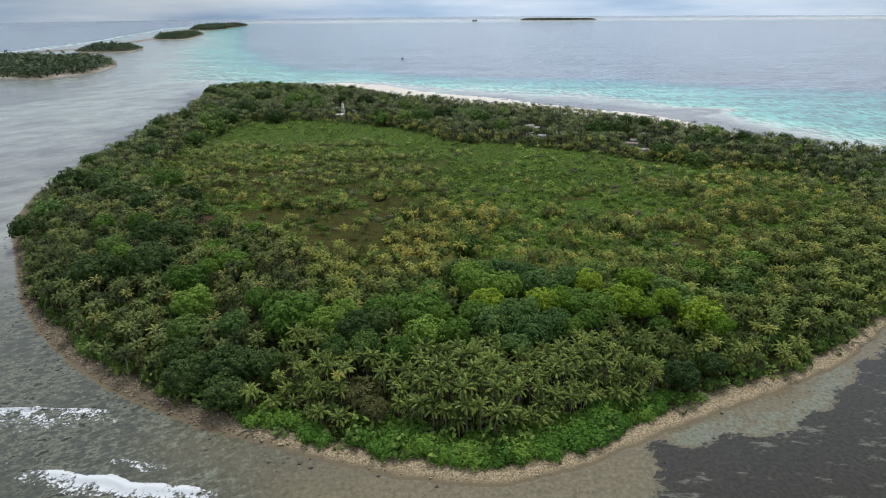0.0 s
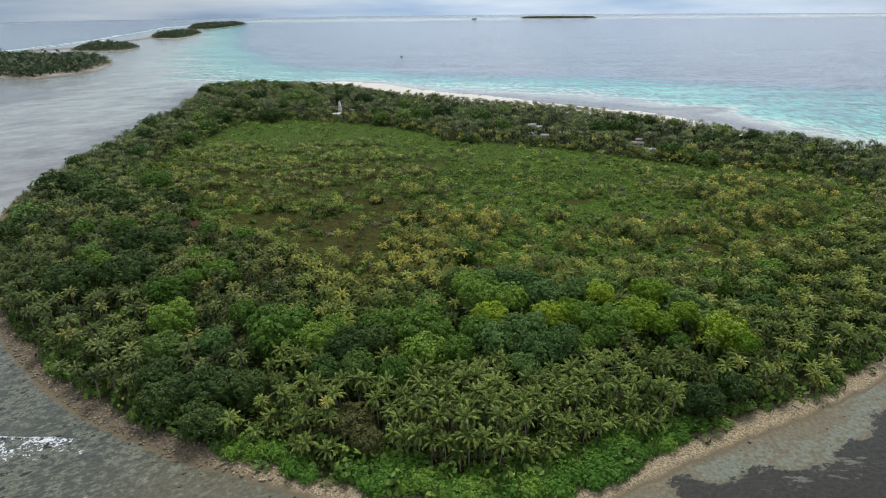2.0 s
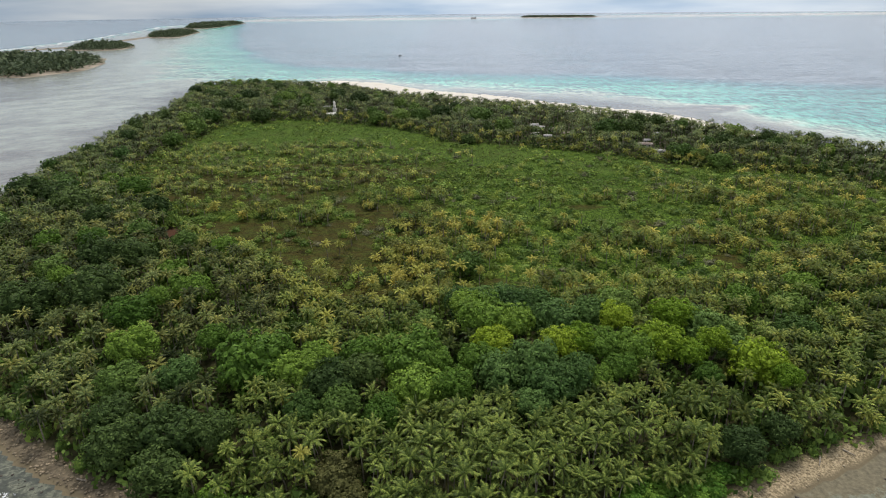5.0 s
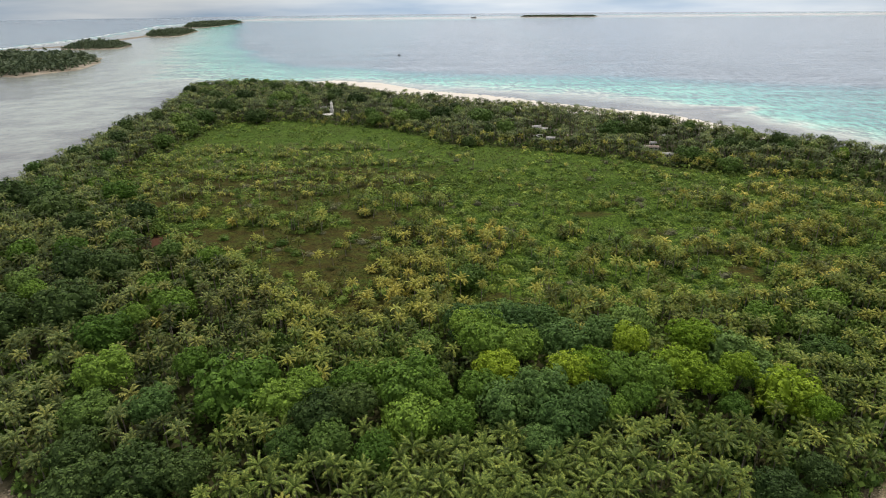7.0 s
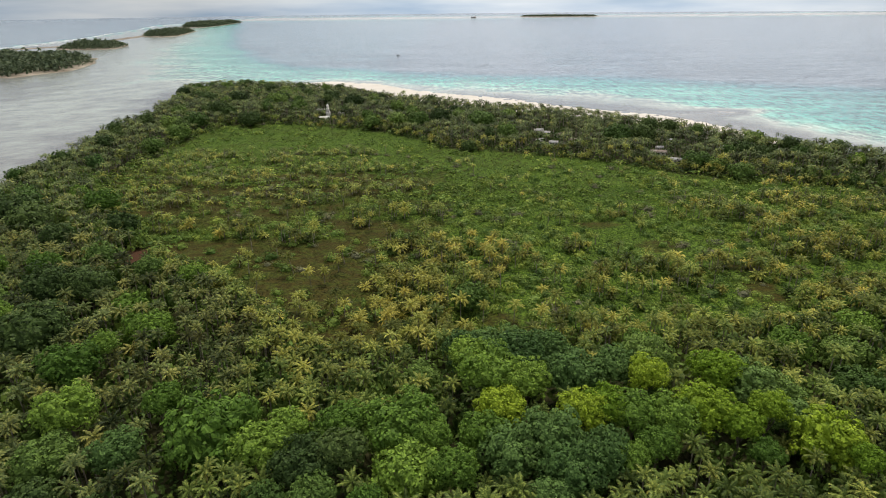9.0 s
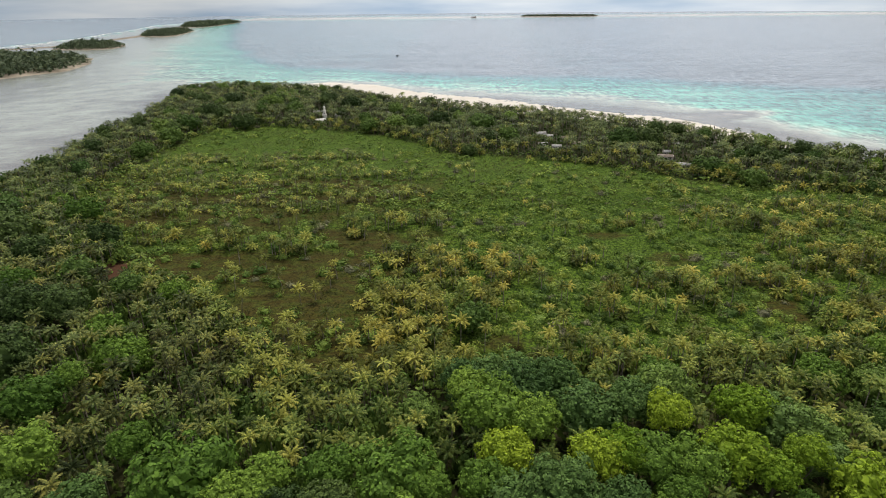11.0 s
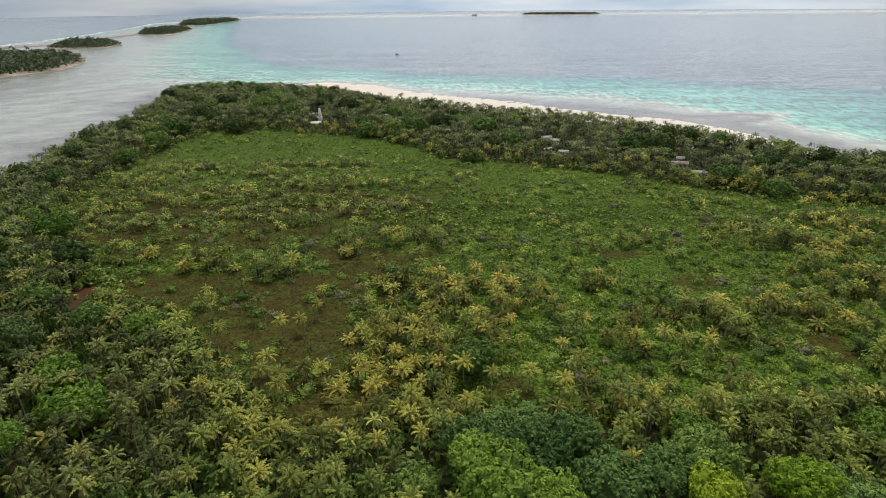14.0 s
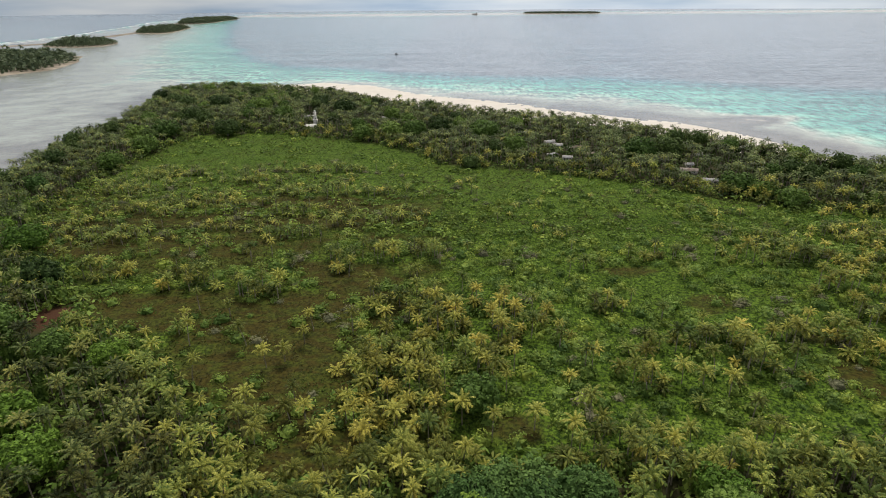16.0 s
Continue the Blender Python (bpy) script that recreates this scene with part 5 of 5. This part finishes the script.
fx, fy = scatter(-260, 280, 400, 690, 4.6)
m = inside_by(fx, fy, MARSH)
ok = (m > -2) & (rng.uniform(0, 1, len(fx)) < smooth(400, 450, fy) * (0.7 + 0.6 * smooth(0.4, 0.6, fbm(fx, fy, 16, 33))))
fx, fy = fx[ok], fy[ok]
dry = np.clip(0.2 + 0.45 * smooth(30, -40, fx) * smooth(550, 490, fy) + 0.35 * patches(fx, fy, BARE_AND_SHADE) + 2.1 * (fbm(fx, fy, 22, 34) - 0.5), -0.2, 1)
tagged(strew("far_marsh_cover", M_TARO, CLUMP_FAR, spots_of(fx, fy, height_at(fx, fy) - 0.1, rng.uniform(0.8, 2.0, len(fx)), rng.uniform(0.4, 1.3, len(fx)), dry, 3)),
       "low lumpy green growth over the far marsh", "marsh plants", kind="stuff")

nx, ny = scatter(-230, 250, 255, 480, 8.0)
m = inside_by(nx, ny, MARSH)
ok = (m > 3) & (rng.uniform(0, 1, len(nx)) < (0.55 * smooth(0.46, 0.62, fbm(nx, ny, 26, 36)) + 0.35 * smooth(-10, 40, nx) * smooth(430, 390, ny)) * (1 - 0.9 * patches(nx, ny, BARE_AND_SHADE)))
nx, ny = nx[ok], ny[ok]
r = rng.uniform(1.8, 3.6, len(nx))
tagged(strew("marsh_thickets", M_SHRUB, BUSH_LOW, spots_of(nx, ny, height_at(nx, ny) - 0.2, r, r * rng.uniform(0.9, 1.3, len(nx)), rng.uniform(-0.1, 0.4, len(nx)), 4)),
       "rounded leafy thickets rising from the marsh", "shrubs", kind="stuff")


# ---- coral rubble ----
def stone(seed):
    r = np.random.default_rng(seed)
    v = np.array([(1, 0, 0), (-1, 0, 0), (0, 1, 0), (0, -1, 0), (0, 0, 0.7), (0, 0, -0.6)]) * r.uniform(0.6, 1.2, (6, 1))
    f = np.array([(0, 2, 4), (2, 1, 4), (1, 3, 4), (3, 0, 4), (2, 0, 5), (1, 2, 5), (3, 1, 5), (0, 3, 5)])
    return v, f, np.zeros(6)


STONES = [stone(s) for s in range(6)]
rx, ry = scatter(-262, 260, 100, 320, 1.0)
w, g = inside_by(rx, ry, WATERLINE), inside_by(rx, ry, GROWTH)
ok = (w > 2.2 + 0.8 * smooth(30, 90, np.abs(rx))) & (g < 1.0) & (rng.uniform(0, 1, len(rx)) < np.where(rx < -50, 0.75, 0.2 + 0.45 * smooth(2.5, 6.0, w)))
rx, ry = rx[ok], ry[ok]
west = rng.uniform(0, 1, len(rx)) < smooth(-40, -85, rx)
for name, which, mat, words in (("coral_rubble", ~west, M_ROCK, "pale broken coral rubble banked along the shore"), ("brown_rubble", west, M_BROWN, "brown weathered rubble banked along the shore")):
    x, y = rx[which], ry[which]
    tagged(strew(name, mat, STONES, spots_of(x, y, height_at(x, y), np.where(x < -45, 1.5, 0.85) * rng.uniform(0.14, 0.55, len(x)) ** 1.15, None, 0, 6)), words, "rubble", kind="stuff")
bx, by = scatter(-262, 240, 90, 320, 3.5)
w = inside_by(bx, by, WATERLINE)
ok = (w < 3) & (w > -13) & (rng.uniform(0, 1, len(bx)) < np.where(bx < -40, 0.75 * smooth(-12, 1, w) * smooth(0.42, 0.6, fbm(bx, by, 9, 91)), 0.04))
bx, by = bx[ok], by[ok]
tagged(strew("wet_rocks", M_WET, STONES, spots_of(bx, by, 0.0, rng.uniform(0.25, 1.0, len(bx)), rng.uniform(0.2, 0.6, len(bx)), 0, 6)),
       "dark wet rocks lying in the shallows", "rocks", kind="stuff")


# ---- houses under the palms ----
def box(x0, x1, y0, y1, z0, z1):
    v = [(x, y, z) for z in (z0, z1) for x, y in ((x0, y0), (x1, y0), (x1, y1), (x0, y1))]
    f = [(3, 2, 1, 0), (4, 5, 6, 7), (0, 1, 5, 4), (1, 2, 6, 5), (2, 3, 7, 6), (3, 0, 4, 7)]
    return np.array(v), np.array(f)


def boxes(*rows):
    vs, fs, base = [], [], 0
    for row in rows:
        v, f = box(*row)
        vs.append(v)
        fs.append(f + base)
        base += len(v)
    return np.concatenate(vs), np.concatenate(fs)


ROOFS = {"tin": (M_TIN, "pale corrugated tin roof"), "rust": (M_RUST, "weathered rusty tin roof"), "thatch": (M_THATCH, "dark thatched roof"),
         "white": (M_WALL, "white roof")}


def gable(L, W, z, rise, eaves=0.5, thick=0.12):
    """A pitched roof of two thick slabs, ribbed along the slope."""
    n = 12
    xs = np.linspace(-L / 2 - eaves, L / 2 + eaves, n + 1)
    verts, faces = [], []
    for side in (-1, 1):
        base = len(verts)
        for k, x in enumerate(xs):
            rib = 0.05 * (k % 2)
            for y, h in ((side * (W / 2 + eaves), z - rise * eaves / (W / 2)), (0.0, z + rise)):
                verts += [(x, y, h + rib), (x, y, h + rib - thick)]
        for k in range(n):
            a, b = base + 4 * k, base + 4 * k + 4
            faces += [(a, b, b + 2, a + 2), (a + 1, a + 3, b + 3, b + 1), (a, a + 1, b + 1, b)]
        for a in (base, base + 4 * n):
            faces.append((a, a + 2, a + 3, a + 1))
    return np.array(verts), np.array(faces)


def house(x, y, L, W, roof, turn):
    h = new("house")
    h.matrix_basis = pose(x, y, float(height_at([x], [y])[0]) - 0.1, 0, 0, turn)
    mat, words = ROOFS[roof]
    tagged(h, "small village house with pale walls and a " + words, "house", "village houses")
    wall_h, rise = 2.6, W * 0.26
    v, f = boxes((-L / 2, L / 2, -W / 2, -W / 2 + 0.15, 0, wall_h), (-L / 2, L / 2, W / 2 - 0.15, W / 2, 0, wall_h),
                 (-L / 2, -L / 2 + 0.15, -W / 2 + 0.15, W / 2 - 0.15, 0, wall_h + rise * 0.7), (L / 2 - 0.15, L / 2, -W / 2 + 0.15, W / 2 - 0.15, 0, wall_h + rise * 0.7))
    part_of("wall", mesh_of("wall", v, f, M_WALL), h)
    part_of("roof", mesh_of("roof", *gable(L, W, wall_h, rise), mat), h, label=words)
    part_of("door", mesh_of("door", *box(-0.45, 0.45, -W / 2 - 0.04, -W / 2 - 0.003, 0.05, 2.05), M_THATCH), h)
    for wx in (-L * 0.3, L * 0.3):
        y0, y1 = -W / 2 - 0.06, -W / 2 - 0.003
        v, f = boxes((wx - 0.6, wx + 0.6, y0, y1, 0.85, 0.95), (wx - 0.6, wx + 0.6, y0, y1, 1.95, 2.05), (wx - 0.6, wx - 0.5, y0, y1, 0.95, 1.95), (wx + 0.5, wx + 0.6, y0, y1, 0.95, 1.95))
        window = part_of("window", mesh_of("window", v, f, M_WALL), h)
        part_of("pane", mesh_of("pane", *box(wx - 0.5, wx + 0.5, y0 + 0.02, y1, 0.95, 1.95), M_PANE), window)
    return h


for row in HOUSES:
    house(*row)


def lathe(profile, sides=12):
    verts, faces = [], []
    for r, z in profile:
        verts += [(r * math.cos(6.28319 * k / sides), r * math.sin(6.28319 * k / sides), z) for k in range(sides)]
    for q in range(len(profile) - 1):
        for k in range(sides):
            a, b = q * sides + k, q * sides + (k + 1) % sides
            faces.append((a, b, b + sides, a + sides))
    return np.array(verts), np.array(faces)


tower = new("tower")
LOWER = Matrix.Diagonal((0.9, 0.9, 0.78, 1))
tower.matrix_basis = pose(TOWER[0], TOWER[1], float(height_at([TOWER[0]], [TOWER[1]])[0]) - 0.1)
tagged(tower, "white stepped round tower with galleries above the trees", "tower")
part_of("base", mesh_of("base", *lathe([(0.0, 0), (2.6, 0), (2.6, 6.5), (2.4, 6.8), (0.0, 6.8)]), M_WALL), tower, LOWER)
part_of("shaft", mesh_of("shaft", *lathe([(1.9, 6.8), (1.8, 11.4), (1.35, 11.6), (1.3, 15.5), (0.0, 15.5)]), M_WALL), tower, LOWER)
for z, r in ((6.8, 3.0), (11.4, 2.3), (15.4, 1.7)):
    part_of("gallery", mesh_of("gallery", *lathe([(r - 0.6, z), (r, z), (r, z + 0.25), (r - 0.06, z + 0.25), (r - 0.06, z + 0.9), (r - 0.14, z + 0.9), (r - 0.14, z + 0.2), (r - 0.6, z + 0.2)]), M_WALL), tower, LOWER)
part_of("dome", mesh_of("dome", *lathe([(1.0, 15.5), (1.0, 16.8), (1.15, 17.0), (0.95, 17.7), (0.5, 18.2), (0.12, 18.4), (0.05, 19.6), (0.0, 19.6)]), M_WALL, True), tower, LOWER)
for k in range(4):
    part_of("window", mesh_of("window", *box(-0.35, 0.35, -1.90, -1.83, 8.3, 9.9), M_PANE), tower, LOWER @ pose(0, 0, 0, 0, 0, 90 * k + 20))


# ---- islets along the reef ----
ISLETS = [[(-1560, 1160), (-1100, 1125), (-879, 1142), (-787, 1121), (-752, 1240), (-800, 1400), (-870, 1530), (-1100, 1600), (-1560, 1580)],
          [(-1190, 1880), (-1130, 1835), (-1050, 1828), (-1005, 1870), (-1030, 1990), (-1090, 2090), (-1220, 2090)],
          [(-1275, 2590), (-1178, 2556), (-1160, 2640), (-1212, 2850), (-1285, 3120), (-1420, 3150), (-1390, 2800)],
          [(-1640, 3760), (-1560, 3670), (-1466, 3667), (-1470, 3900), (-1530, 4300), (-1600, 4720), (-1850, 4700), (-1800, 4200)],
          [(560, 5830), (800, 5700), (1220, 5680), (1240, 5900), (900, 6100), (600, 6050)]]
PALM_TINY = [palm_crown(9, 2, 110 + s, 1.1) for s in range(3)]
# Leaf green made paler and bluer: the haze of distance put into the colour.
M_ISLET_HAZE = leaf_material("hazed_islet_leaf", (0.058, 0.088, 0.048), (0.11, 0.13, 0.06), 0.6, 0.2, 0.7)
M_BANK = plain("islet_bank", (0.30, 0.26, 0.20), (0.13, 0.105, 0.07), 0.02, 0.9, 0.2)
M_BAR = plain("reef_bar", (0.13, 0.108, 0.082), (0.21, 0.18, 0.14), 0.02, 0.9, 0.2)


def bank(name, poly, mat, words, rise=1.0, grow=1.04):
    """A low bank of sand or rock with a sloping rim, standing on the sea."""
    cx, cy = np.mean(poly, axis=0)
    pts = []
    for k in range(len(poly)):
        (ax, ay), (bx, by) = poly[k], poly[(k + 1) % len(poly)]
        pts += [(ax + (bx - ax) * u, ay + (by - ay) * u) for u in np.linspace(0, 1, 6)[:-1]]
    pts = np.array(pts)
    wob = 1 + 0.05 * (fbm(pts[:, 0], pts[:, 1], 60, 41) - 0.5)
    verts = []
    for s, h in ((grow, -0.6), (1.0, rise), (0.5, rise + 0.3)):
        x, y, z = far(cx + (pts[:, 0] - cx) * s * wob, cy + (pts[:, 1] - cy) * s * wob)
        verts.append(np.stack([x, y, z + h], 1))
    n = len(pts)
    x, y, z = far(cx, cy)
    verts = np.concatenate(verts + [np.array([[x, y, z + rise + 0.3]])])
    faces = []
    for q in range(2):
        for k in range(n):
            a, b = q * n + k, q * n + (k + 1) % n
            faces += [(a, b, b + n), (a, b + n, a + n)]
    faces += [(2 * n + k, 2 * n + (k + 1) % n, 3 * n) for k in range(n)]
    return tagged(new(name, mesh_of(name, verts, faces, mat, True)), words, "islet", kind="structure")


for k, poly in enumerate(ISLETS):
    bank("islet_ground", poly, M_BANK, "low sandy islet on the reef")
    xs, ys = zip(*poly)
    gap = 12.0 if k == 0 else 9.5 if k < 3 else 14.0
    x, y = scatter(min(xs), max(xs), min(ys), max(ys), gap)
    rim = inside_by(x, y, poly) - 9 * fbm(x, y, 55, 43)
    ok = rim > 0
    x, y, rim = x[ok], y[ok], rim[ok]
    fx, fy, fz = far(x, y)
    shrink = np.hypot(fx, fy) / np.hypot(x, y)
    tall = (0.5 if k == 4 else 1.0) * rng.uniform(9, 15, len(x)) * (0.35 + 0.65 * smooth(0, 30, rim)) * (0.75 + 0.6 * fbm(x, y, 45, 44)) * shrink
    leafy = rng.uniform(0, 1, len(x)) < 0.5
    wood = strew("islet_palms", M_ISLET_HAZE, PALM_TINY, spots_of(fx[~leafy], fy[~leafy], fz[~leafy] + 1 + tall[~leafy], gap / 7.5 * shrink[~leafy], None, 0.05, 3))
    tagged(wood, "far palms crowding a reef islet", "woods", kind="stuff")
    wood = strew("islet_trees", M_ISLET_HAZE, CLUMP_FAR, spots_of(fx[leafy], fy[leafy], fz[leafy] + 0.5, gap * 0.7 * shrink[leafy], tall[leafy] * 1.35, 0.0, 3))
    tagged(wood, "far dark trees crowding a reef islet", "woods", kind="stuff")

for poly in ([(-1345, 1850), (-1290, 1850), (-1200, 2040), (-1235, 2070)], [(-1290, 2330), (-1250, 2350), (-1298, 2740), (-1350, 2740)],
             [(-1390, 3230), (-1370, 3300), (-1600, 3720), (-1650, 3740)]):
    bank("reef_bar", poly, M_BAR, "brown bar of rubble between the islets", 0.6, 1.1)


def surf(line, width, seed):
    """White water along the outer edge of the reef."""
    pts = []
    for (ax, ay), (bx, by) in zip(line[:-1], line[1:]):
        k = max(2, int(math.hypot(bx - ax, by - ay) / 12))
        pts += [(ax + (bx - ax) * u, ay + (by - ay) * u) for u in np.linspace(0, 1, k)[:-1]]
    p = np.array(pts)
    p[:, 0] += (fbm(p[:, 1], p[:, 1] * 0, 130, seed) - 0.5) * 50
    way = np.gradient(p, axis=0)
    way /= np.linalg.norm(way, axis=1, keepdims=True)
    side = np.stack([-way[:, 1], way[:, 0]], 1)
    across = np.array([-1.0, -0.4, 0.1, 0.6, 1.0])
    broad = width * (0.5 + 0.9 * fbm(p[:, 1], p[:, 1] * 0, 70, seed + 1))
    at = p[:, None] + side[:, None] * across[None, :, None] * broad[:, None, None]
    x, y, z = far(at[..., 0], at[..., 1])
    z = z + np.array([0.05, 0.5, 0.9, 0.4, 0.05])
    foam = np.array([0.1, 0.7, 0.95, 0.6, 0.1]) * (0.55 + 0.8 * fbm(at[..., 0], at[..., 1], 60, seed + 2))
    i = (np.arange(len(p) - 1)[:, None] * 5 + np.arange(4)[None]).ravel()
    me = mesh_of("surf", np.stack([x.ravel(), y.ravel(), z.ravel()], 1), np.stack([i, i + 5, i + 6, i + 1], 1), M_FOAM, True, foam=foam.ravel())
    return tagged(new("surf", me), "thin white line of surf along the outer reef", "surf", kind="structure")


surf(REEF[:6], 13, 3)
surf([(-1345, 1300), (-1390, 1700), (-1385, 2090), (-1440, 2500)], 6, 8)

# ---- boats ----
def hull(length, beam, depth):
    """An open hull with a pointed bow."""
    n = 9
    verts, faces = [], []
    for k in range(n):
        u = k / (n - 1)
        w = beam / 2 * (1 - max(0.0, (u - 0.45) / 0.55) ** 2.2) * (0.85 + 0.15 * min(1, u * 4))
        sheer = depth * (1 + 0.35 * u * u)
        x = (u - 0.5) * length
        verts += [(x, -w, sheer), (x, -w * 0.72, 0), (x, w * 0.72, 0), (x, w, sheer), (x, w * 0.86, sheer * 0.92), (x, -w * 0.86, sheer * 0.92)]
    for k in range(n - 1):
        a = k * 6
        for j in range(6):
            faces.append((a + j, a + (j + 1) % 6, a + 6 + (j + 1) % 6, a + 6 + j))
    return np.array(verts), np.array(faces)


boat = new("fishing_boat")
boat.matrix_basis = pose(-143, 1535, -0.3, 0, 0, 25)
tagged(boat, "small dark fishing boat at anchor in the lagoon", "boat")
part_of("hull", mesh_of("hull", *hull(9, 2.8, 1.2), M_HULL), boat)
part_of("cabin", mesh_of("cabin", *boxes((-2.6, 0.4, -1.0, 1.0, 1.0, 2.9), (-2.8, 0.7, -1.2, 1.2, 2.9, 3.05)), M_HULL), boat)
part_of("mast", mesh_of("mast", *lathe([(0.09, 1.0), (0.06, 7.5), (0.0, 7.5)], 6), M_WOOD), boat, Matrix.Translation((1.2, 0, 0)))

x, y, z = (float(c) for c in far(127, 5560))
ship = new("cargo_ship")
ship.matrix_basis = pose(x, y, z - 0.5, 0, 0, 172)
tagged(ship, "far dark cargo ship on the lagoon", "ship")
part_of("hull", mesh_of("hull", *hull(34, 9, 4.5), M_HULL), ship)
part_of("bridge", mesh_of("bridge", *boxes((-14, -7, -3.5, 3.5, 4.2, 9.5), (-15, -6, -4, 4, 9.5, 10)), M_WALL), ship)
part_of("hold", mesh_of("hold", *boxes((-5, 4, -3, 3, 4.2, 5.6), (5, 11, -2.6, 2.6, 4.2, 5.6)), M_RUST), ship)

# the single palm out on the sand behind the village
lone = new("palm_tree")
lone.matrix_basis = pose(-66, 812, float(height_at([-66], [812])[0]))
tagged(lone, "lone tall coconut palm on the white sand", "palm tree")
part_of("trunk", TRUNK_MESH[1], lone, Matrix.Diagonal((1, 1, 0.9, 1)))
tx, ty, tz = TRUNK_TOP[1]
part_of("crown", mesh_of("crown", *PALM_NEAR[1][:2], M_PALM, dryness=PALM_NEAR[1][2], tone=PALM_NEAR[1][2] * 0), lone, Matrix.Translation((tx, ty, tz * 0.9)))


# ---- fallen trunks on the front beach ----
def fallen(x, y, turn, length):
    v, f, _ = trunk(length, 0.24, 0.14, 0.5, 7, 5, int(abs(x)))
    ob = new("fallen_trunk", mesh_of("fallen_trunk", v, f, M_BARK, True))
    ob.matrix_basis = pose(x, y, float(height_at([x], [y])[0]) + 0.25, 88, 0, turn)
    return tagged(ob, "bleached palm trunk fallen on the rubble beach", "driftwood", "fallen trunks")


for row in ((96, 163, -30, 3.0), (104, 166, 40, 2.5), (150, 193, 70, 5.0), (158, 198, 20, 3.5), (-64, 139, -70, 3.0), (-98, 153, 72, 3.0), (-140, 179, 105, 2.5)):
    fallen(*row)
